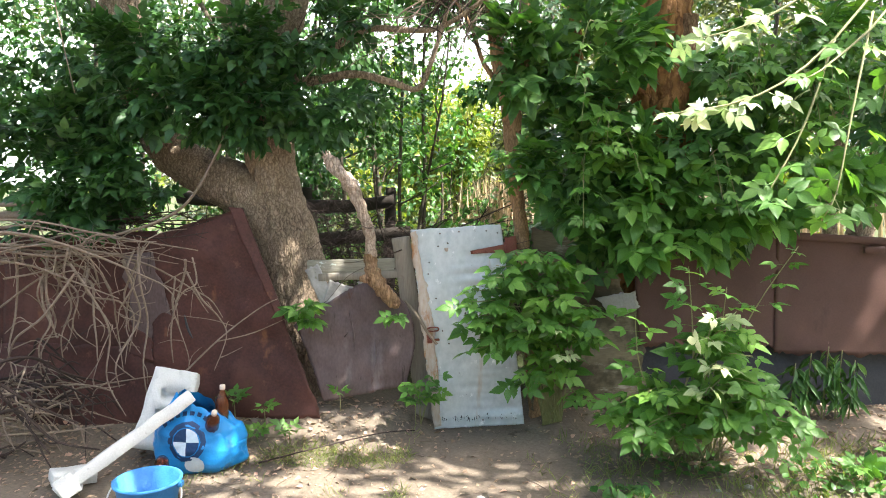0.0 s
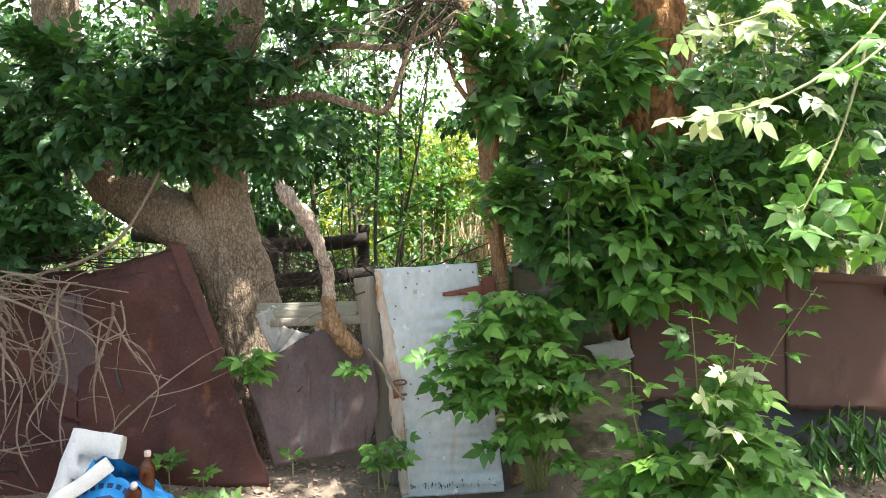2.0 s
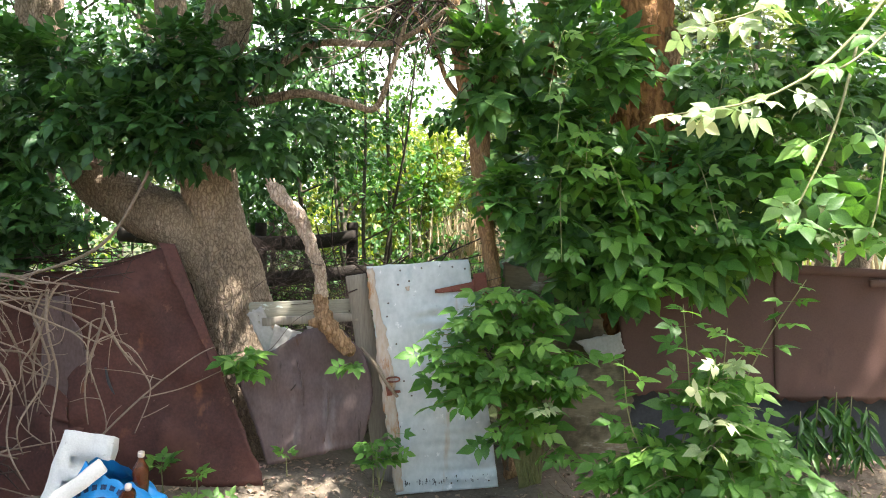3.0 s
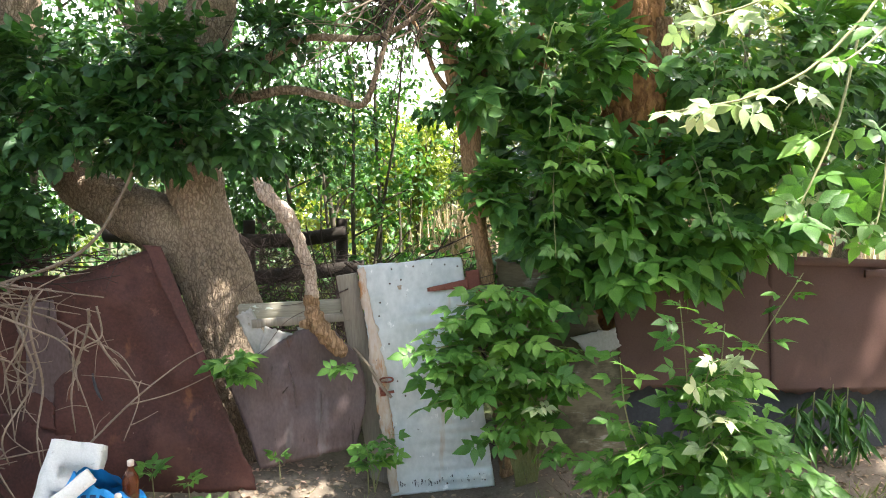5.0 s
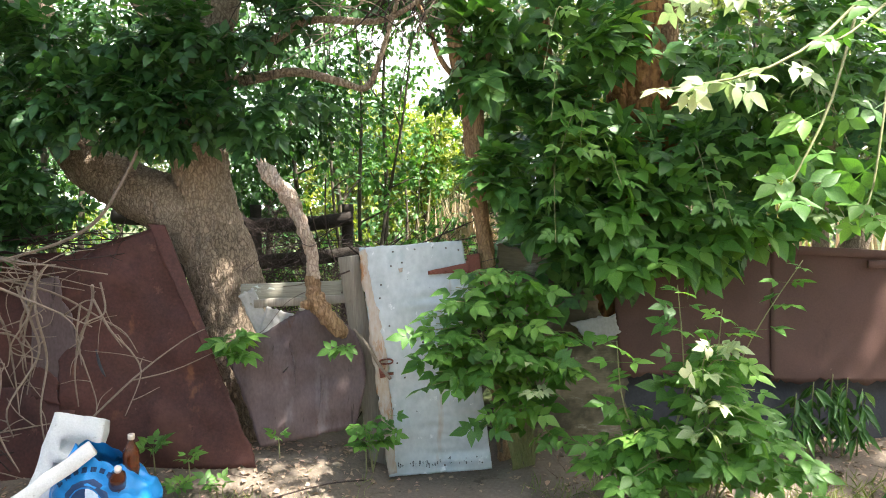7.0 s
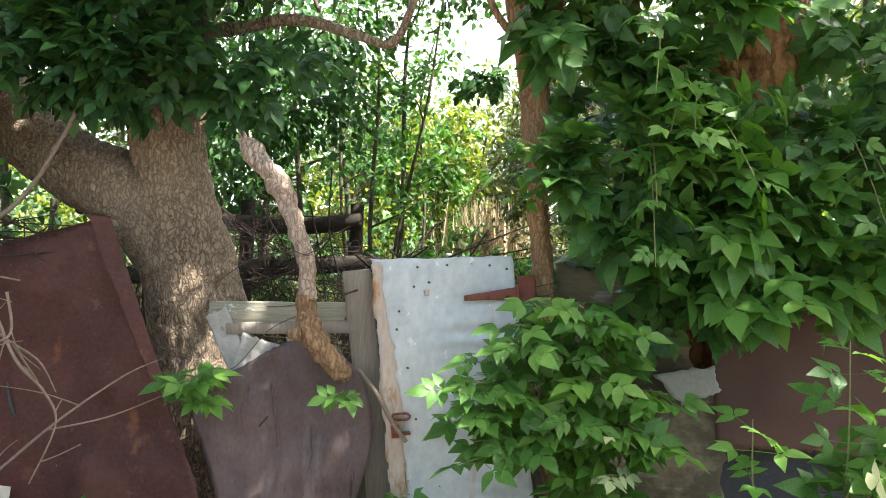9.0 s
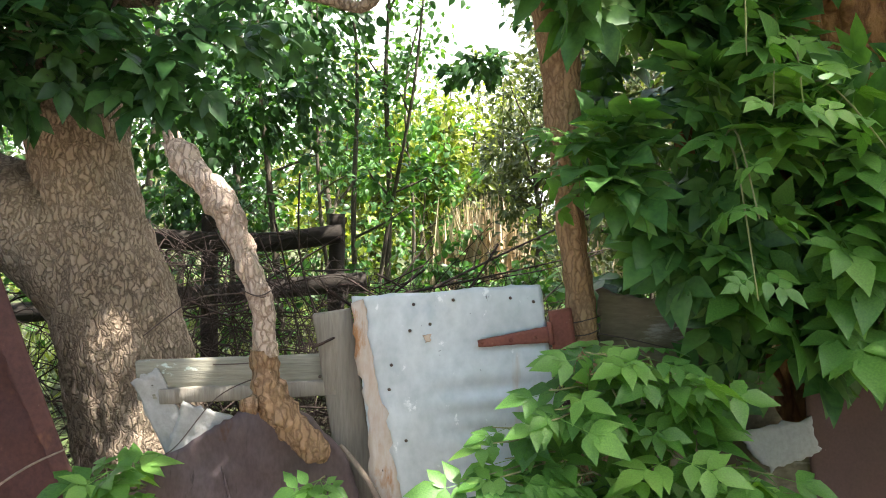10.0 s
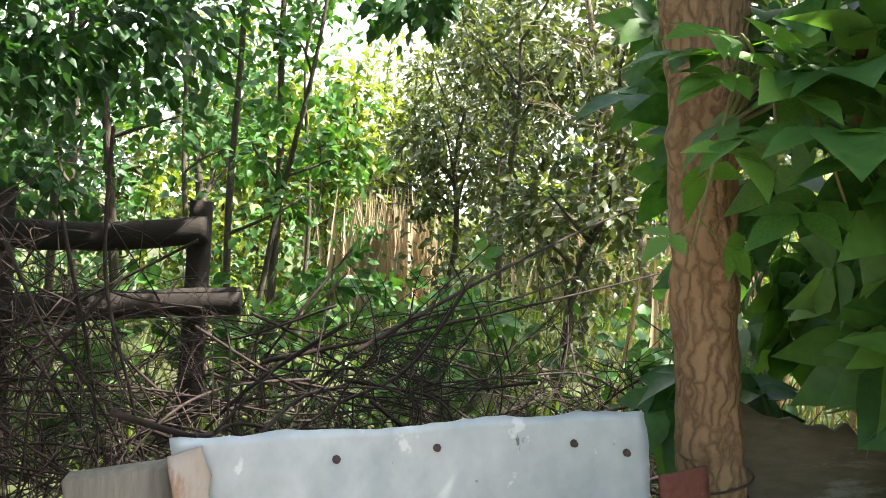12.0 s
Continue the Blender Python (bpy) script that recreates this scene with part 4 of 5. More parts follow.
shoot(lit, [(1.45, -1.7, 2.1), (1.32, -1.85, 1.75), (1.25, -1.92, 1.5), (1.2, -1.95, 1.42)], 0.005, 4, 0.17, LEAF_OWN, 0.3, up=(0.3, -0.6, 0.8))
shoot(lit, [(1.75, -1.55, 2.5), (1.6, -1.65, 2.15), (1.5, -1.7, 1.8)], 0.005, 5, 0.19, LEAF_OWN, 0.2, up=(0.3, -0.6, 0.8))

# ---- shrubs before the fence ----
sh = thing("maple_sapling", "bushy bright green maple sapling beside the zinc gate", "shrub", "maple saplings")
for n in range(52):
    x = rng.uniform(0.1, 0.82)
    lo = 0.28 + 1.6 * max(0.3 - x, 0)
    hi = 0.82 + 0.95 * min(x, 0.34) - 0.9 * max(x - 0.55, 0)
    e = (x, rng.uniform(-0.42, -0.2), lo + (hi - lo) * rng.random() ** 0.8)
    b = (0.62 + rng.uniform(-0.06, 0.06), -0.04, 0.04)
    shoot(sh, [b, ((b[0] * 1.2 + e[0]) / 2.2, -0.14, e[2] * 0.8 + 0.06), e], 0.005, 3, 0.24, LEAF_OWN, 0.45)
for e in ((0.06, -0.36, 0.84), (0.1, -0.38, 0.76), (0.36, -0.2, 1.1), (0.5, -0.12, 1.12)):
    shoot(sh, [(0.6, -0.06, 0.3), ((0.6 + e[0]) / 2, -0.2, e[2] * 0.85), e], 0.005, 3, 0.22, LEAF_OWN, 0.55)
# tips in the lighter leaf colour, which stands in for sun on them
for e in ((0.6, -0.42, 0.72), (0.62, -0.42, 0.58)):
    shoot(sh, [(0.62, -0.04, 0.3), (0.6, -0.24, e[2] * 0.85), e], 0.005, 2, 0.16, LEAF_LIT, 0.7)
sh2 = thing("maple_sapling", "spreading maple sapling with pale sunlit tips before brown sheets", "shrub", "maple saplings")
for n in range(42):
    x = rng.uniform(0.85, 1.68)
    hi = 0.86 - 0.9 * abs(x - 1.38)
    e = (x, rng.uniform(-0.95, -0.55), 0.22 + (hi - 0.22) * rng.random() ** 0.8)
    b = (1.3 + rng.uniform(-0.15, 0.15), -0.5, 0.02)
    shoot(sh2, [b, ((b[0] + e[0]) / 2, (e[1] - 0.5) / 2, e[2] * 0.8 + 0.05), e], 0.005, 3, 0.23, LEAF_OWN, 0.4)
# sunlit look of these tips comes from the lighter leaf colour
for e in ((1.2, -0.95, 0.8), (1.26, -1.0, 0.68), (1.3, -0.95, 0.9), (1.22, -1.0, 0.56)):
    shoot(sh2, [(1.3, -0.5, 0.1), (1.28, -0.75, e[2] * 0.85), e], 0.005, 2, 0.19, LEAF_LIT, 0.65)
for e, m in (((1.18, -0.72, 1.1), (1.24, -0.65, 0.7)), ((1.72, -0.7, 1.2), (1.5, -0.66, 0.8)), ((0.93, -0.7, 0.86), (1.0, -0.65, 0.5)), ((1.36, -0.75, 1.0), (1.34, -0.7, 0.6))):
    shoot(sh2, [(1.3, -0.52, 0.1), m, e], 0.005, 4, 0.21, LEAF_OWN, 0.55)


def tuft(at, label, n, size, mat=None, lift=0.5, reach=0.1, back=0.02):
    """A sprout: leaves round a crown, or several leafy shoots where it stands tall."""
    o = thing("weed_tuft", label, "weed", "small weeds")
    if reach > 0.2:
        for i in range(4):
            e = (at[0] + rng.uniform(-0.1, 0.1), at[1] - rng.uniform(0, 0.06), at[2] - rng.uniform(-0.04, 0.12))
            shoot(o, [(at[0], at[1] + back, at[2] - reach), ((at[0] + e[0]) / 2, at[1], at[2] - reach * 0.4), e], 0.003, 3, size * 0.8, mat or LEAF_OWN, 0.35)
        return
    for i in range(n):
        a = 2 * math.pi * i / n + rng.uniform(-0.3, 0.3)
        leaf(at, (math.cos(a), math.sin(a) - 0.4, lift + rng.uniform(-0.3, 0.3)), size * rng.uniform(0.7, 1.2), mat or LEAF_OWN, o)
    link("stem", *tube([(at[0], at[1] + back, at[2] - reach), at], [0.004, 0.003], 4, 5), STEM_GREEN, o)


tuft((-0.88, -0.09, 0.76), "bright maple sprout growing between two iron sheets", 15, 0.16, lift=0.0, reach=0.05, back=0.16)
tuft((-0.84, -0.09, 0.70), "bright maple sprout growing between two iron sheets", 13, 0.13, lift=-0.2, reach=0.04, back=0.16)
tuft((-0.32, -0.05, 0.72), "small dark sprout at the log's foot", 6, 0.13, LEAF_OWN, -0.6, 0.03, 0.1)
tuft((-0.17, -0.12, 0.36), "leafy sprout beside the gate foot", 8, 0.17, reach=0.3)
tuft((-0.2, -0.14, 0.22), "low yellowish weed beside the gate foot", 8, 0.14, LEAF_OWN, 0.2, 0.16)
tuft((-1.27, -0.16, 0.22), "small green sprout before the rusty sheet", 8, 0.13, reach=0.16)
tuft((-1.08, -0.2, 0.18), "thin weed before the rusty sheet", 5, 0.1, reach=0.14)
tuft((-0.66, -0.06, 0.24), "tiny weed before the dark plate", 5, 0.08, reach=0.12)
tuft((-0.9, -0.35, 0.1), "low weed in dry litter", 7, 0.11, reach=0.08)
tuft((-1.1, -0.3, 0.08), "low weed in dry litter", 7, 0.1, reach=0.08)
tuft((0.98, -0.45, 0.2), "low round-leaved weed under the saplings", 10, 0.13, reach=0.16)
tuft((0.92, -0.4, 0.32), "low round-leaved weed under the saplings", 9, 0.13, reach=0.26)
tuft((2.05, -0.75, 0.1), "low weed in the grass", 8, 0.14, reach=0.08)
tuft((2.35, -0.6, 0.1), "low weed in the grass", 8, 0.14, reach=0.08)


def spear(at, n, h):
    """Narrow drooping leaves on an upright stem."""
    o = thing("goldenrod", "upright weed with narrow drooping dark leaves", "weed", "tall weeds")
    link("stem", *tube([at, (at[0] + 0.02, at[1], at[2] + h)], [0.006, 0.003], 8, 6), STEM_GREEN, o)
    s = rng.random(n)
    p = np.array(at) + np.stack([0.02 * s, 0 * s, h * (0.3 + 0.7 * s)], 1)
    a = rng.uniform(0, 6.28, n)
    h3 = np.stack([np.cos(a), np.sin(a) - 0.3, -0.9 + 0 * a], 1)
    nar = ([(x, y * 0.35, z) for x, y, z in SIMPLE[0]], SIMPLE[1])
    leaf_mass("foliage", p, h3, rng.uniform(0.1, 0.16, n), [nar], LEAF_MID, o)


for x, h in ((2.12, 0.4), (2.22, 0.44), (2.3, 0.42), (2.38, 0.36), (2.03, 0.34)):
    spear((x, -0.05, 0.1), 36, h)

# ---- dry brushwood heap on the left ----
heap = thing("brushwood_heap", "tangled heap of bare dry branches against rusty sheets", "branch heap")


def bare_branch(parent, a, b, r, sag=0.1, kids=4, mat=None, spread=0.25, into=None):
    a, b = np.array(a, float), np.array(b, float)
    m = (a + b) / 2 + np.array((rng.normal(0, 0.05), rng.normal(0, 0.05), sag))
    q = [a, (a + m) / 2 + rng.normal(0, 0.03, 3), m, (m + b) / 2 + rng.normal(0, 0.04, 3), b]
    P = [tube(q, [r, r * 0.75, r * 0.35], 22, 7, 0.12, 12)]
    C = curve_points(q, 40)
    for i in range(kids):
        s = int(rng.uniform(8, 38))
        d = unit(rng.normal(0, 1, 3) * np.array((1, 0.5, 1)) + (b - a) * 0.4)
        L = rng.uniform(0.4, 1.1) * spread
        e = C[s] + d * L
        P.append(tube([C[s], C[s] + d * L * 0.5 + rng.normal(0, 0.02, 3), e + np.array((0, 0, -0.03))], [r * 0.5, r * 0.2], 8, 5))
    if into is not None:
        into.extend(P)
    else:
        link("branch", *joined(P), mat or TWIG, parent)


for n in range(17):
    a = (rng.uniform(-3.1, -2.4), rng.uniform(-0.5, -0.1), rng.uniform(0.75, 1.25))
    b = (rng.uniform(-2.1, -1.4), rng.uniform(-0.4, -0.15), rng.uniform(0.85, 1.2))
    bare_branch(heap, a, b, rng.uniform(0.005, 0.011), rng.uniform(0.0, 0.12), 5)
for n in range(22):
    x = rng.uniform(-2.6, -1.4)
    bare_branch(heap, (x, -0.28, rng.uniform(0.95, 1.15)), (x + rng.uniform(-0.2, 0.2), rng.uniform(-0.4, -0.2), rng.uniform(0.25, 0.75)), rng.uniform(0.005, 0.009), 0.02, 3, spread=0.15)
for n in range(40):
    a = (rng.uniform(-3.1, -2.4), rng.uniform(-0.9, -0.1), rng.uniform(0.03, 0.45))
    b = (rng.uniform(-2.5, -1.75), rng.uniform(-0.8, -0.1), rng.uniform(0.05, 0.4))
    bare_branch(heap, a, b, rng.uniform(0.006, 0.013), rng.uniform(0, 0.2), 4, TWIG if n % 3 else TWIG_DARK)
bare_branch(heap, (-2.1, -0.35, 1.05), (-1.8, -0.4, 0.2), 0.008, 0.05, 3)
bare_branch(heap, (-2.05, -0.4, 1.0), (-2.55, -0.4, 0.4), 0.008, -0.05, 3)
cr = thing("loose_twig", "long thin dry twig leaning across the rusty sheet", "stick")
link("twig", *joined([tube([(-1.6, -0.35, 0.32), (-1.35, -0.2, 0.58), (-1.12, -0.12, 0.76), (-0.98, -0.1, 0.83)], [0.006, 0.002], 24, 6, 0.1, 20), tube([(-1.35, -0.2, 0.58), (-1.15, -0.14, 0.62), (-0.92, -0.1, 0.72)], [0.004, 0.002], 14, 5), tube([(-1.25, -0.16, 0.66), (-1.4, -0.15, 0.7), (-1.6, -0.14, 0.72)], [0.003, 0.0015], 12, 5)]), TWIG, cr)
vine = thing("dry_vine", "long dry stalk slanting from tree to heap", "stick")
link("stalk", *tube([(-1.28, 0.0, 1.92), (-1.4, -0.02, 1.62), (-1.62, -0.05, 1.32), (-2.1, -0.1, 1.15), (-2.7, -0.2, 1.0)], [0.007, 0.009, 0.006], 40, 7, 0.1, 12), TWIG, vine)
for n, (z, r) in enumerate(((1.30, 0.028), (1.36, 0.014), (1.22, 0.012))):
    o = thing("dry_pole", "bleached pole lying on top of the heap", "pole", "dry poles")
    link("pole", *tube([(-3.6, 0.0, z - 0.03), (-2.9, -0.02, z - 0.01), (-2.4 + 0.15 * n, 0.0, z + 0.02 * n)], [r, r * 0.9], 20, 12, 0.08, 10), TWIG, o)
for n in range(14):
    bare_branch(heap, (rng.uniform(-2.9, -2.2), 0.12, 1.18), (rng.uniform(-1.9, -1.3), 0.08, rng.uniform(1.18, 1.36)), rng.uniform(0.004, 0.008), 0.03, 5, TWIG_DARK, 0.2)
hangv = thing("hanging_twig", "thin pale twig hanging down from the crown", "twig")
link("twig", *tube([(-2.15, -0.3, 2.6), (-2.1, -0.32, 2.3), (-2.03, -0.34, 1.98)], [0.004, 0.003], 14, 5), TWIG, hangv)

# bare twigs under the crowns
hang = thing("bare_twigs", "fan of bare dead twigs hanging below the crowns", "twigs")
for n in range(30):
    a = (rng.uniform(-0.1, 0.35), rng.uniform(0.05, 0.3), rng.uniform(2.55, 2.85))
    b = (a[0] + rng.uniform(-0.65, 0.3), a[1] - rng.uniform(0, 0.25), rng.uniform(2.1, 2.6))
    bare_branch(hang, a, b, rng.uniform(0.003, 0.008), -0.03, 4, TWIG if n % 2 else TWIG_DARK, 0.3)
for n in range(16):
    x = rng.uniform(-0.9, 0.1)
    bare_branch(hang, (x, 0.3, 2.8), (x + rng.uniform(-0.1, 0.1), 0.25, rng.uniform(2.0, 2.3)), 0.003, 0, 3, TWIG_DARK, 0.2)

# ---- rubbish ----
bag = thing("plastic_bag", "crumpled glossy blue plastic bag full of rubbish", "bag")


def bag_skin():
    V, F = [], []
    nu, nv = 72, 44
    for j in range(nv + 1):
        v = j / nv
        z = 0.36 * v
        w = (0.205 + 0.05 * math.sin(min(v * 1.5, 1) * 3.1)) * (1 if v < 0.72 else 1 - 0.42 * (v - 0.72) / 0.28)
        d = w * 0.62
        for i in range(nu):
            a = 2 * math.pi * i / nu
            q = Vector((math.cos(a) * 1.6, math.sin(a) * 1.6, v * 3.2))
            k = 1 + 0.14 * noise.noise(q * 1.2) + 0.04 * noise.ridged_multi_fractal(q * 1.6, 1.0, 2.0, 3, 1.0, 2.0) - 0.05
            k *= 1 - 0.25 * (1 - min(v * 6, 1)) ** 2
            V.append((w * k * math.cos(a), d * k * math.sin(a), z + (0.03 * noise.noise(q * 2) if v > 0.5 else 0) - 0.05 * v * math.cos(a)))
    for j in range(nv):
        for i in range(nu):
            F.append((j * nu + i, j * nu + (i + 1) % nu, (j + 1) * nu + (i + 1) % nu, (j + 1) * nu + i))
    F.append(tuple(range(nu))[::-1])
    return V, F


BM = pose(-1.32, -0.58, -0.01)
BV, BF = bag_skin()
link("film", [BM @ Vector(v) for v in BV], BF, BLUE_BAG, bag)


def bag_front(x, z):
    """The place just before the bag's skin at a width and height."""
    best = min((Vector(v) for v in BV if v[1] < 0), key=lambda v: (v.x - x) ** 2 + (v.z - z) ** 2)
    return BM @ (best + Vector((0, -0.004, 0)))


def disc_patch(x, z, r0, r1, a0, a1, mat, name):
    V, F = [], []
    n, m = 14, 4
    for i in range(n + 1):
        a = a0 + (a1 - a0) * i / n
        for j in range(m + 1):
            r = r0 + (r1 - r0) * j / m
            p = bag_front(x + r * math.cos(a), z + r * math.sin(a))
            V.append(Vector((BM.translation.x + x + r * math.cos(a), p.y, BM.translation.z + z + r * math.sin(a))))
    for i in range(n):
        for j in range(m):
            F.append((i * (m + 1) + j, (i + 1) * (m + 1) + j, (i + 1) * (m + 1) + j + 1, i * (m + 1) + j + 1))
    link(name, V, F, mat, bag)


disc_patch(-0.02, 0.19, 0.075, 0.10, 0, 6.283, BAG_INK, "printed_ring")
for q in range(4):
    disc_patch(-0.02, 0.19, 0.0, 0.068, q * 1.5708, (q + 1) * 1.5708, BAG_INK if q % 2 else BAG_WHITE, "printed_quarter")
for q in range(9):
    a = 2.5 - q * 0.24
    disc_patch(-0.02, 0.17, 0.145, 0.165, a, a - 0.15, BAG_INK, "printed_bar")
disc_patch(0.02, 0.07, 0.0, 0.05, 0, 6.283, BAG_WHITE, "glossy_print")


def bottle(at, tilt, turn, h=0.24):
    o = thing("plastic_bottle", "brown plastic bottle with a pale cap in the bag", "bottle", "bottles in the bag", at=at)
    prof = [(0.0, 0.03), (0.01, 0.036), (0.1, 0.036), (0.12, 0.033), (0.14, 0.036), (0.165, 0.033), (0.195, 0.018), (0.21, 0.0125), (0.225, 0.0125), (0.23, 0.011)]
    V, F = [], []
    for z, r in prof:
        V += [(r * math.cos(2 * math.pi * i / 20), r * math.sin(2 * math.pi * i / 20), z) for i in range(20)]
    for j in range(len(prof) - 1):
        F += [(j * 20 + i, j * 20 + (i + 1) % 20, (j + 1) * 20 + (i + 1) % 20, (j + 1) * 20 + i) for i in range(20)]
    F.append(tuple(range(20))[::-1])
    link("body", V, F, AMBER, o)
    link("cap", *tube([(0, 0, 0.222), (0, 0, 0.243)], [0.0145, 0.0145], 5, 18), CAP, o)
    o.rotation_euler = (radians(tilt), radians(turn), 0)


bottle((-1.21, -0.57, 0.205), 8, 6)
bottle((-1.28, -0.54, 0.18), 25, -30)
bottle((-1.25, -0.62, 0.19), 40, 25)
bottle((-1.50, -0.62, 0.05), 70, 60)

foam = thing("foam_packing", "broken white foam packing block with slots", "foam")


def foam_block():
    bm = bmesh.new()
    bmesh.ops.create_cube(bm, size=1)
    bmesh.ops.scale(bm, vec=(0.26, 0.09, 0.44), verts=bm.verts)
    bmesh.ops.subdivide_edges(bm, edges=bm.edges[:], cuts=7, use_grid_fill=True)
    gone = [f for f in bm.faces if f.normal.y < -0.5 and -0.05 < f.calc_center_median().x < 0.1 and (0.06 < f.calc_center_median().z < 0.12 or -0.06 < f.calc_center_median().z < 0.0)]
    r = bmesh.ops.extrude_face_region(bm, geom=gone)
    bmesh.ops.translate(bm, vec=(0, 0.06, 0), verts=[g for g in r["geom"] if isinstance(g, bmesh.types.BMVert)])
    bmesh.ops.delete(bm, geom=gone, context="FACES")
    for v in bm.verts:
        v.co += Vector((noise.noise(v.co * 14), noise.noise(v.co * 14 + Vector((5, 0, 0))), noise.noise(v.co * 14 + Vector((0, 5, 0))))) * 0.01
        v.co.x += -0.12 * v.co.z if v.co.x > 0 else 0.05 * v.co.z
    bm.verts.index_update()
    out = [v.co.copy() for v in bm.verts], [tuple(v.index for v in f.verts) for f in bm.faces]
    bm.free()
    return out


link("block", *moved(foam_block(), pose(-1.54, -0.44, 0.25, -22, 12, 8)), FOAM, foam)
bar = thing("foam_bar", "long white foam edge strip leaning on the bag", "foam")
bar_m = look((-1.59, -0.82, 0.22), (-1.32, -0.66, 0.41)) @ pose(0, 0, 0, 0, 0, 15)
link("strip", *moved(box(-0.022, 0.022, -0.032, 0.032, -0.36, 0.38, 0.007, 14, "z", 2), bar_m), FOAM, bar)
link("foot", *moved(box(-0.06, 0.05, -0.05, 0.05, 0.28, 0.37, 0.007, 4, "z", 4), bar_m), FOAM, bar)
chunk = thing("foam_chunk", "torn white foam chunk on the ground", "foam")
link("chunk", *moved(box(-0.1, 0.1, -0.05, 0.05, -0.03, 0.03, 0.01, 6, "x", 9), pose(-1.88, -0.82, 0.04, 4, 8, 40)), FOAM, chunk)

bk = thing("bucket", "scuffed blue plastic bucket standing on the ground", "bucket", at=(-1.345, -1.17, -0.015))


def bucket_skin():
    prof = [(0.0, 0.0), (0.105, 0.0), (0.112, 0.01), (0.138, 0.185), (0.148, 0.187), (0.15, 0.197), (0.142, 0.2), (0.134, 0.197), (0.108, 0.02), (0.0, 0.016)]
    V, F = [], []
    n = 48
    for r, z in prof:
        V += [(max(r, 0.001) * math.cos(2 * math.pi * i / n), max(r, 0.001) * math.sin(2 * math.pi * i / n), z) for i in range(n)]
    for j in range(len(prof) - 1):
        F += [(j * n + i, j * n + (i + 1) % n, (j + 1) * n + (i + 1) % n, (j + 1) * n + i) for i in range(n)]
    return V, F


link("body", *bucket_skin(), BUCKET, bk)
link("handle", *tube([(-0.15, 0, 0.18), (-0.165, -0.05, 0.12), (-0.12, -0.13, 0.06), (0.0, -0.17, 0.04), (0.12, -0.13, 0.06), (0.165, -0.05, 0.12), (0.15, 0, 0.18)], [0.004, 0.004], 40, 8), FOAM, bk, "thin white handle")
for s in (-1, 1):
    link("ear", *box(s * 0.148 - 0.012, s * 0.148 + 0.012, -0.015, 0.015, 0.165, 0.19, 0.002, 2), BUCKET, bk)

# ---- beyond the fence ----
of = thing("old_rail_fence", "blackened old rail fence behind the maple", "fence")
for p in ([(-2.6, 2.5, 1.33), (-1.2, 2.5, 1.24), (-0.55, 2.5, 1.3)], [(-2.6, 2.45, 0.8), (-1.4, 2.45, 0.92), (-0.4, 2.45, 1.0)]):
    link("rail", *tube(p, [0.065, 0.06], 26, 12, 0.12, 9), DARK_WOOD, of)
for x in (-2.1, -1.42, -0.62):
    link("post", *tube([(x, 2.55, 0.1), (x + 0.03, 2.55, 1.42)], [0.06, 0.05], 14, 12, 0.12, 9), DARK_WOOD, of)
bp = thing("brush_pile", "dark low pile of dead twigs behind the gate", "branch heap", kind="stuff")
BP = []
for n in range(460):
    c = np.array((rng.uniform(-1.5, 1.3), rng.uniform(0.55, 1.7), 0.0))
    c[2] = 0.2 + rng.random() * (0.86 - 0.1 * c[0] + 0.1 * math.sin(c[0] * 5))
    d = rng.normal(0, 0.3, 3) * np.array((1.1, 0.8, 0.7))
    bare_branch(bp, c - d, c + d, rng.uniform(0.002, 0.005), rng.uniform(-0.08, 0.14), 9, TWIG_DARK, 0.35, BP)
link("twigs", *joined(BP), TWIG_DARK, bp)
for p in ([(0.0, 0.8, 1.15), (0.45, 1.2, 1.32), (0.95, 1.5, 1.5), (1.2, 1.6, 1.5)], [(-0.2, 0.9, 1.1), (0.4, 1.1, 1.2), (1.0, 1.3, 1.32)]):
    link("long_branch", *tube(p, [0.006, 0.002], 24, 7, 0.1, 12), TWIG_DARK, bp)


def sapling(base, top, r, n, mat, size, spread, templates, label, forks=3, low=0.35):
    o = thing("sapling", label, "young tree", "saplings beyond the fence")
    b, t = np.array(base, float), np.array(top, float)
    q = [b, b + (t - b) * 0.35 + rng.normal(0, 0.05, 3), b + (t - b) * 0.7 + rng.normal(0, 0.07, 3), t]
    link("trunk", *tube(q, [r, r * 0.7, r * 0.3], 26, 8, 0.08, 8), BARK_DARK, o)
    C = curve_points(q, 50)
    P, O = [], []
    for k in range(forks):
        s = int(rng.uniform(15, 40))
        d = unit(np.array((rng.normal(), rng.normal() * 0.5, 1.1))) * rng.uniform(0.5, 1.1) * spread * 1.6
        link("branch", *tube([C[s], C[s] + d * 0.5 + rng.normal(0, 0.04, 3), C[s] + d], [r * 0.45, r * 0.15], 14, 6), BARK_DARK, o)
        p, h = blob(C[s] + d * 0.8, (spread * 0.6,) * 3, n // (forks * 2))
        P.append(p), O.append(h)
    m = n // 2
    s = low + (1 - low) * rng.random(m)
    p = C[(s * 49).astype(int)] + rng.normal(0, spread * 0.55, (m, 3)) * np.array((1, 0.8, 0.6))
    P.append(p), O.append(unit(rng.normal(size=(m, 3))))
    P, O = np.concatenate(P), np.concatenate(O)
    leaf_mass("foliage", P, headings(O, 0.5, 0.2), rng.uniform(size * 0.7, size * 1.3, len(P)), templates, mat, o)


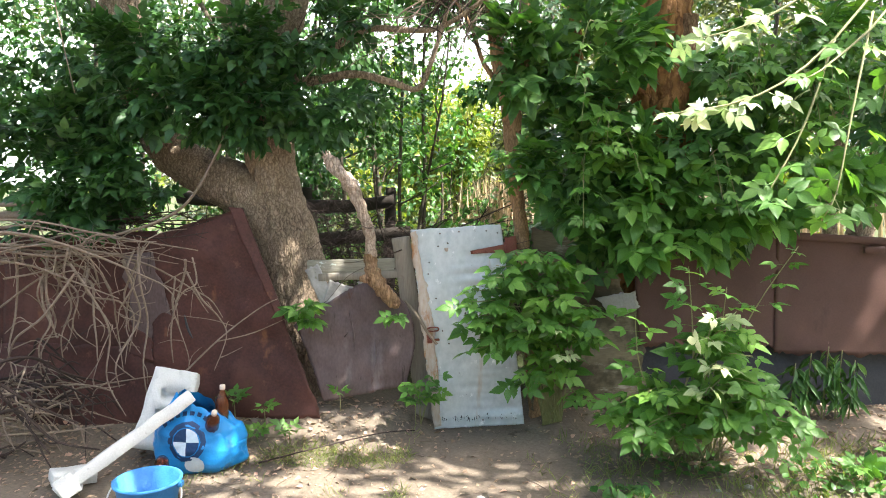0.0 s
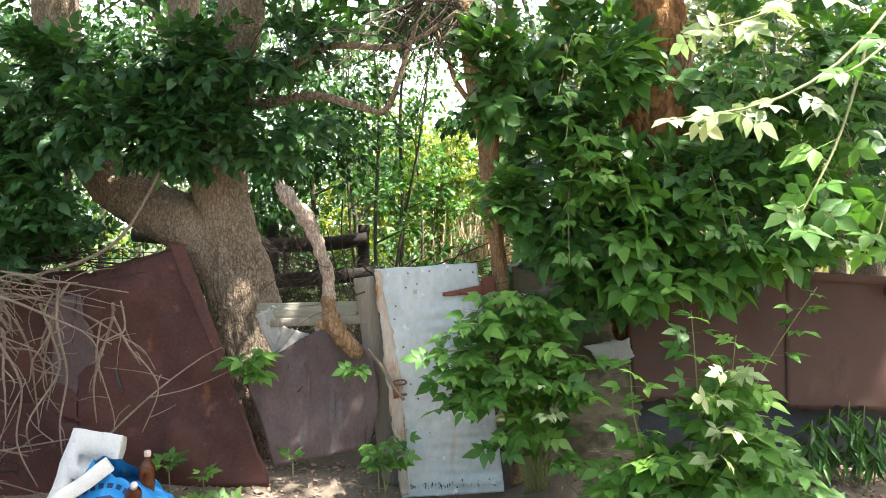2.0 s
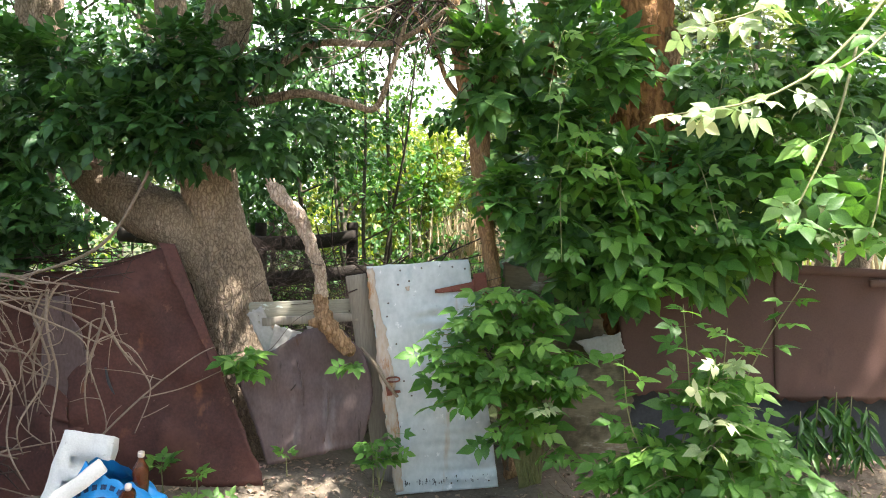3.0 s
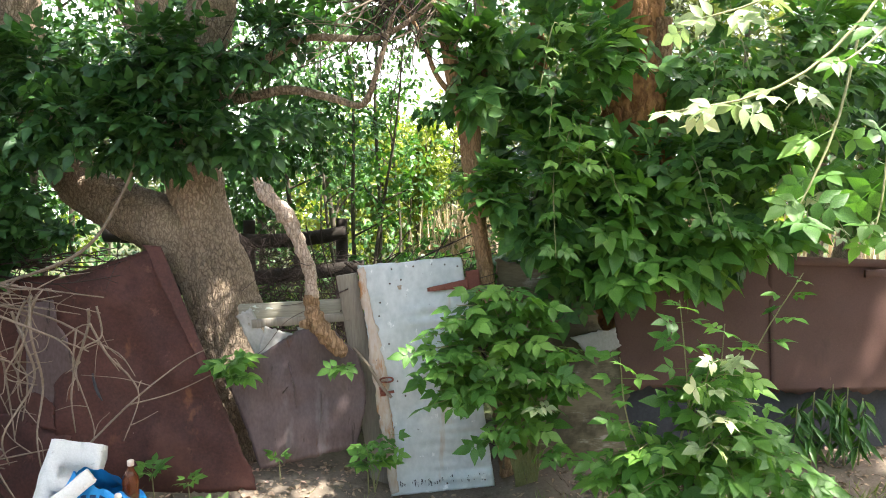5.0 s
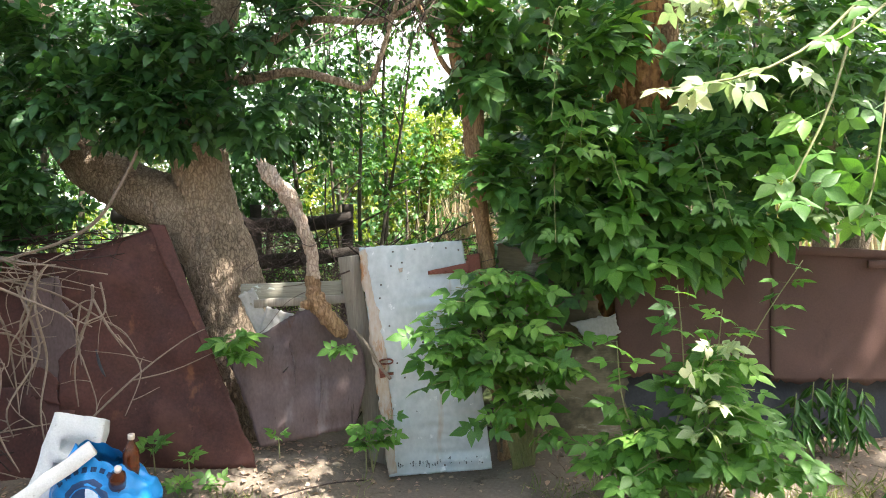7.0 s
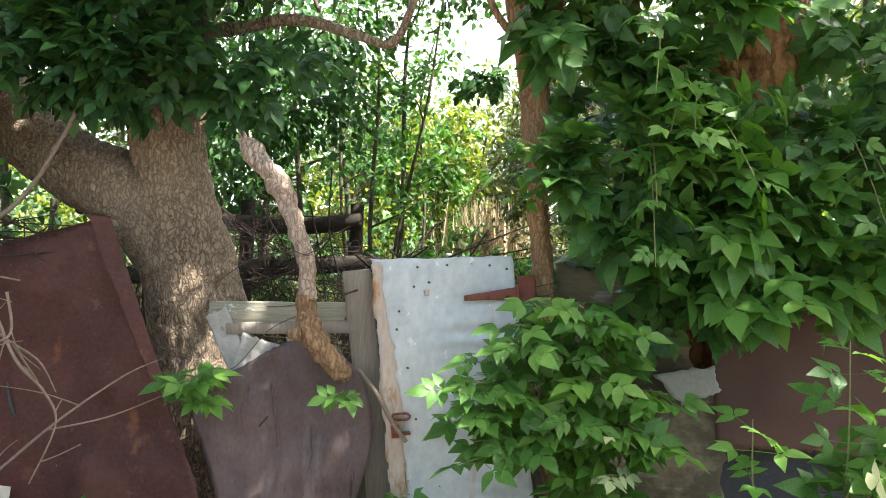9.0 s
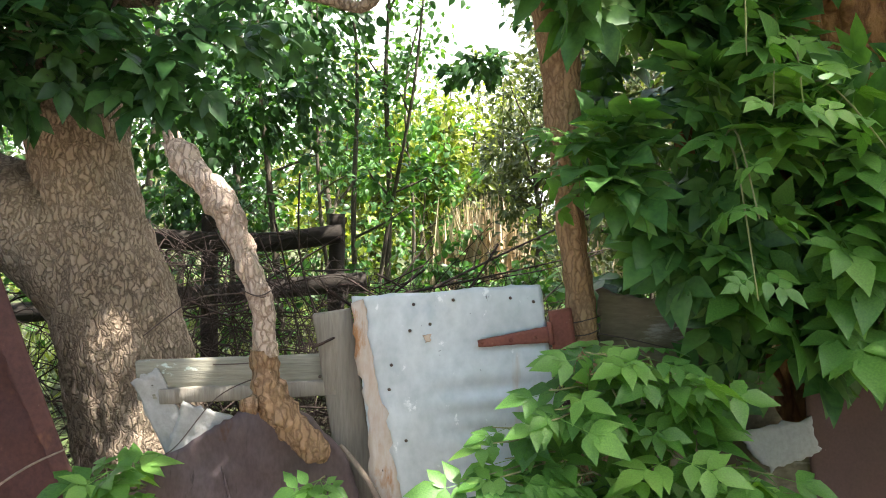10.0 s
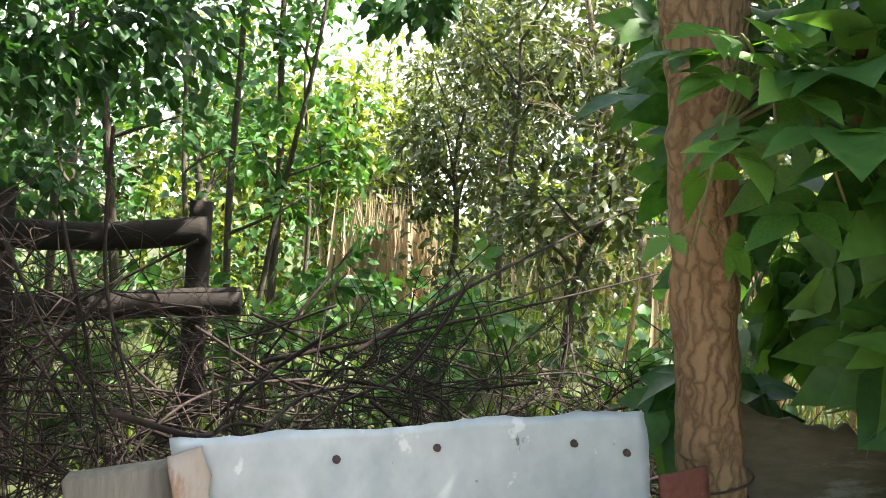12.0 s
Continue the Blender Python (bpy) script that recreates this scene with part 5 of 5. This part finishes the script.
for x, y, dx, r, h in ((-0.36, 3.5, 0.12, 0.028, 3.8), (-0.56, 3.6, -0.1, 0.026, 3.6), (-0.48, 3.45, 0.45, 0.02, 3.2), (-0.7, 3.9, -0.2, 0.02, 3.4), (-0.2, 4.3, 0.15, 0.018, 3.2), (-1.05, 3.2, -0.15, 0.03, 3.6), (-1.5, 3.4, 0.1, 0.028, 3.6), (-1.9, 3.0, -0.1, 0.03, 3.6)):
    sapling((x, y, 0.15), (x + dx, y, h), r, 420, LEAF_MID, 0.075, 0.3, [SIMPLE], "slender dark-stemmed young tree with sparse green leaves", 3, 0.5)
for x, y, h in ((-2.6, 3.4, 3.8), (-3.2, 2.8, 3.6), (-1.7, 4.6, 4.2), (-0.9, 5.2, 3.9), (-3.8, 4.2, 4.5), (-2.6, 5.5, 4.6)):
    sapling((x, y, 0.15), (x + rng.uniform(-0.3, 0.3), y, h), 0.04, 2000, LEAF_DARK, 0.085, 0.55, [SIMPLE], "dark leafy young tree behind the old rail fence", 6, 0.15)
for x, y, h in ((0.1, 7.5, 3.0), (-0.6, 7.2, 2.8), (-1.2, 8.0, 3.4), (0.6, 9.0, 3.6)):
    sapling((x, y, 0.15), (x + 0.2, y, h), 0.03, 1700, LEAF_YELLOW, 0.11, 0.5, [SMALL], "sunlit yellow-green young bush", 6, 0.05)
for x, y, h in ((1.6, 5.5, 3.4), (2.2, 5.0, 3.6), (1.1, 6.0, 2.6), (2.9, 5.8, 4.2), (2.0, 7.5, 4.6), (3.4, 4.4, 4.0), (0.8, 8.2, 3.2), (1.5, 3.6, 2.6)):
    sapling((x, y, 0.15), (x + rng.uniform(-0.2, 0.3), y, h), 0.035, 1900, LEAF_FAR, 0.085, 0.5, [SMALL], "grey-green thin-leaved young tree", 6, 0.12)
for x, y, h in ((0.95, 2.6, 1.0), (1.5, 2.4, 0.9), (0.5, 3.0, 0.9), (0.1, 3.4, 1.0), (-0.4, 2.9, 1.0), (2.1, 2.6, 1.1), (-1.1, 2.8, 0.9)):
    sapling((x, y, 0.1), (x, y, h), 0.012, 320, LEAF_MID, 0.1, 0.32, [SIMPLE], "low shaded undergrowth bush", 4, 0.1)
for n in range(26):
    x, y = rng.uniform(-6.5, 6.0), rng.uniform(6.0, 10.0)
    sapling((x, y, 0.1), (x, y, rng.uniform(1.3, 2.2)), 0.02, 700, (LEAF_MID, LEAF_FAR, LEAF_YELLOW)[n % 3], 0.12, 0.55, [SMALL], "low bush on the overgrown plot", 5, 0.05)
# bare willow on the right with pale twigs
bw = thing("bare_tree", "leaning half-bare tree with pale twigs beyond the fence", "tree")
link("trunk", *tube([(2.75, 4.5, 0.1), (2.35, 4.5, 1.5), (2.1, 4.5, 2.2), (1.8, 4.5, 3.2)], [0.06, 0.045, 0.035, 0.02], 30, 10, 0.1, 9), BARK, bw)
for n in range(26):
    s = np.array((rng.uniform(1.9, 2.4), 4.45, rng.uniform(1.3, 2.6)))
    bare_branch(bw, s, s + np.array((rng.uniform(-0.7, 0.5), rng.uniform(-0.2, 0.2), rng.uniform(-0.2, 0.5))), 0.008, 0.02, 5, TWIG, 0.35)
rt = thing("old_tree", "rough-barked leaning tree behind the brown sheets", "tree")
link("trunk", *tube([(3.15, 1.5, 0.0), (3.25, 1.5, 1.1), (3.5, 1.5, 1.9), (3.7, 1.4, 3.2)], [0.13, 0.1, 0.11, 0.08], 60, 28, 0.1, 9), BARK, rt)
link("limb", *tube([(3.12, 1.5, 0.6), (3.0, 1.5, 1.2), (3.05, 1.5, 2.2), (2.9, 1.4, 3.2)], [0.06, 0.05, 0.04], 40, 16, 0.1, 9), BARK, rt)
p, o = blob((3.4, 1.3, 2.3), (0.8, 0.5, 0.6), 260)
leaf_mass("crown", p, headings(o), rng.uniform(0.15, 0.25, 260), LEAVES, LEAF_DARK, rt)

# dry reeds
for c, w, n, lab in (((0.62, 7.0), 0.3, 260, "patch of tall dry straw-coloured reeds"), ((3.5, 7.0), 0.5, 260, "patch of tall dry straw-coloured reeds"), ((3.4, 3.0), 0.7, 140, "patch of tall dry straw-coloured reeds")):
    o = thing("dry_reeds", lab, "reeds", "dry reeds", "stuff")
    pos = np.stack([rng.normal(c[0], w, n), rng.normal(c[1], 0.3, n), np.full(n, 0.15)], 1)
    hd = np.stack([rng.normal(0, 0.12, n), rng.normal(0, 0.12, n), np.ones(n)], 1)
    blade = ([(x, y * 0.06, z * 0.3) for x, y, z in SIMPLE[0]], SIMPLE[1])
    leaf_mass("blades", pos, hd, rng.uniform(0.8, 1.5, n), [blade], DRY_GRASS, o, up=(0, -1, 0.1))

# wood edge in the distance, and unseen trees round the walker, added to block sky light
for n, (x, y, h, w, mat) in enumerate(((-9, 17, 7, 3.2, LEAF_FAR), (-2, 19, 4.0, 2.2, LEAF_YELLOW), (1, 17, 3.6, 2.0, LEAF_YELLOW), (3.8, 15, 6.5, 2.4, LEAF_FAR), (7.5, 14, 7.5, 3.0, LEAF_FAR), (11.5, 16, 8, 3.2, LEAF_FAR), (-13, 14, 8, 3.4, LEAF_DARK), (5.8, 10, 6, 2.0, LEAF_FAR), (-8, -3, 7, 3.0, LEAF_DARK), (9, -3, 7, 3.0, LEAF_DARK), (-6, -9, 8, 3.4, LEAF_DARK), (-1.5, -11, 8, 3.4, LEAF_DARK), (3, -10, 8, 3.4, LEAF_DARK), (7.5, -8, 8, 3.4, LEAF_DARK), (-9, 2.5, 7, 3.0, LEAF_DARK))):
    o = thing("woodland_or_screen_tree", "leafy tree around the overgrown plot, unseen ones added to block sky light", "tree", "trees beyond the fence")
    link("trunk", *tube([(x, y, 0.0), (x + 0.2, y, h * 0.5), (x - 0.1, y, h * 0.9)], [0.16, 0.1, 0.04], 16, 10, 0.1, 4), BARK_DARK, o)
    P, O = [], []
    for k in range(9):
        p, q = blob((x + rng.normal(0, w * 0.4), y + rng.normal(0, w * 0.3), h * rng.uniform(0.25, 0.95)), (w * 0.5, w * 0.5, w * 0.42), 480)
        P.append(p), O.append(q)
    P, O = np.concatenate(P), np.concatenate(O)
    leaf_mass("crown", P, headings(O), rng.uniform(0.16, 0.3, len(P)), [SMALL], mat, o)

# crowns that hang over the gap from behind
ov = thing("overhanging_tree", "dark leafy boughs hanging over the gap in the fence", "tree")
P, O = [], []
for c, r, n in (((0.9, 2.6, 3.0), (0.5, 0.4, 0.45), 220), ((-0.9, 2.2, 2.7), (0.5, 0.4, 0.5), 260), ((-1.9, 1.8, 2.5), (0.7, 0.4, 0.6), 300), ((-2.9, 1.6, 2.3), (0.7, 0.4, 0.7), 260), ((0.2, 3.0, 3.3), (0.5, 0.5, 0.4), 150), ((1.7, 2.4, 2.7), (0.6, 0.4, 0.6), 220), ((-1.4, 2.0, 1.9), (0.5, 0.3, 0.35), 160), ((2.6, 1.8, 2.4), (0.6, 0.4, 0.6), 160), ((-1.0, 2.3, 2.1), (0.6, 0.35, 0.4), 330), ((-1.55, 2.75, 1.5), (0.5, 0.25, 0.3), 170), ((0.32, 2.3, 2.32), (0.2, 0.2, 0.2), 70)):
    p, o = blob(c, r, n * 3)
    P.append(p), O.append(o)
P, O = np.concatenate(P), np.concatenate(O)
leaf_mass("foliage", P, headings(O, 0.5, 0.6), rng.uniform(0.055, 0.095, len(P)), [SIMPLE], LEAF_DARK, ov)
for a, b in (((0.6, 3.4, 4.2), (0.95, 2.6, 2.9)), ((-1.6, 2.4, 4.0), (-0.8, 2.1, 2.6)), ((-2.6, 2.0, 3.6), (-1.8, 1.8, 2.3)), ((1.9, 3.0, 4.0), (1.6, 2.4, 2.5)), ((2.8, 2.2, 3.8), (2.6, 1.8, 2.2)), ((-3.2, 2.0, 3.6), (-2.9, 1.6, 2.1))):
    link("bough", *tube([a, tuple((p + q) / 2 + 0.05 for p, q in zip(a, b)), b], [0.035, 0.012], 16, 8, 0.1), BARK_DARK, ov)

# ---- what lies on the ground ----


def scatter(n, x0, x1, y0, y1, keep):
    out = []
    while len(out) < n:
        x, y = rng.uniform(x0, x1), rng.uniform(y0, y1)
        if keep(x, y) > rng.random():
            out.append((x, y, ground_z(x, y) + 0.004))
    return np.array(out)


lit1 = thing("leaf_litter", "dry brown leaf litter and chaff along the fence", "litter", kind="stuff")
pos = scatter(9500, -3.2, 3.4, -3.2, 0.25, lambda x, y: 0.15 + 0.85 * step(-0.9, -0.1, y) * step(0.2, 0.7, abs(x - 0.25)) + (0.3 if x < -0.5 else 0))
hd = np.concatenate([rng.normal(size=(len(pos), 2)), rng.normal(0, 0.18, (len(pos), 1))], 1)
nar = ([(x, y * 0.5, z) for x, y, z in SIMPLE[0]], SIMPLE[1])
leaf_mass("dry_leaves", pos, hd, rng.uniform(0.015, 0.05, len(pos)), [SIMPLE, nar, SMALL], LITTER, lit1, up=(0, 0, 1), jitter=0.35)
tw = thing("fallen_twigs", "thin fallen twigs on the bare earth", "twigs", kind="stuff")
Q = []
for p in scatter(260, -3.0, 3.0, -2.6, 0.15, lambda x, y: 0.5):
    a, L = rng.uniform(0, 3.14), rng.uniform(0.04, 0.22)
    e = p + np.array((math.cos(a) * L, math.sin(a) * L, 0))
    e[2] = ground_z(e[0], e[1]) + 0.008
    Q.append(tube([p, (p + e) / 2 + rng.normal(0, 0.008, 3) * np.array((1, 1, 0.3)), e], [0.003, 0.0015], 5, 5))
link("twigs", *joined(Q), TWIG, tw)
st = thing("long_twig", "long thin twig lying on the earth before the plate", "stick")
link("twig", *tube([(-1.0, -0.62, 0.03), (-0.7, -0.42, 0.045), (-0.4, -0.25, 0.06), (-0.2, -0.2, 0.06)], [0.005, 0.003], 20, 6, 0.1), TWIG_DARK, st)
blade = ([(x, y * 0.045, z * 0.6) for x, y, z in SIMPLE[0]], SIMPLE[1])
gr = thing("grass", "short yellow-green grass with weeds by the path", "grass", kind="stuff")
pos = scatter(9000, 0.35, 3.4, -3.0, -0.25, lambda x, y: 0.9 * step(0.4, 1.0, x + 0.4 * noise.noise(Vector((x * 3, y * 3, 0)))) * (0.35 + 0.65 * step(-0.15, 0.25, noise.noise(Vector((x * 2.2, y * 2.2, 7))))))
hd = np.concatenate([rng.normal(0, 0.7, (len(pos), 2)), np.ones((len(pos), 1)) * 0.9], 1)
leaf_mass("blades", pos, hd, rng.uniform(0.04, 0.12, len(pos)), [blade], GRASS, gr, up=(0, -1, 0.3))
gr2 = thing("grass", "sparse weeds and grass in litter before rusty sheets", "grass", kind="stuff")
pos = scatter(1800, -1.4, -0.2, -1.2, -0.1, lambda x, y: step(0.0, 0.3, noise.noise(Vector((x * 3.2, y * 3.2, 2)))))
hd = np.concatenate([rng.normal(0, 0.7, (len(pos), 2)), np.ones((len(pos), 1)) * 0.8], 1)
leaf_mass("blades", pos, hd, rng.uniform(0.03, 0.09, len(pos)), [blade], GRASS, gr2, up=(0, -1, 0.3))
wl = thing("ground_weeds", "small broad weed leaves among the grass", "weeds", kind="stuff")
pos = scatter(900, 0.7, 3.2, -1.8, -0.2, lambda x, y: step(-0.1, 0.3, noise.noise(Vector((x * 2.0, y * 2.0, 11)))))
hd = np.concatenate([rng.normal(0, 1, (len(pos), 2)), rng.uniform(0.0, 0.8, (len(pos), 1))], 1)
pos[:, 2] += rng.uniform(0, 0.07, len(pos))
leaf_mass("weed_leaves", pos, hd, rng.uniform(0.03, 0.08, len(pos)), [SIMPLE], LEAF_MID, wl, up=(0, -0.2, 1))
bg = thing("rough_grass", "rough green grass beyond the fence", "grass", kind="stuff")
pos = scatter(5000, -4, 5, 1.9, 9, lambda x, y: 0.8)
hd = np.concatenate([rng.normal(0, 0.45, (len(pos), 2)), np.ones((len(pos), 1))], 1)
leaf_mass("blades", pos, hd, rng.uniform(0.15, 0.5, len(pos)), [blade], GRASS, bg, up=(0, -1, 0.2))
for n in range(14):
    x, y = rng.uniform(-1.5, 2.5), rng.uniform(-2.2, -0.2)
    o = thing("pebble", "small grey-brown stone on the earth", "stone", "pebbles")
    r = rng.uniform(0.01, 0.024)
    V, F = tube([(x - r, y, 0), (x, y, 0), (x + r, y, 0)], [r * 0.5, r, r * 0.4], 6, 8, 0.3, 40)
    z = ground_z(x, y)
    link("stone", [(v[0], v[1], v[2] * 0.7 + z + r * 0.3) for v in V], F, SLATE, o)
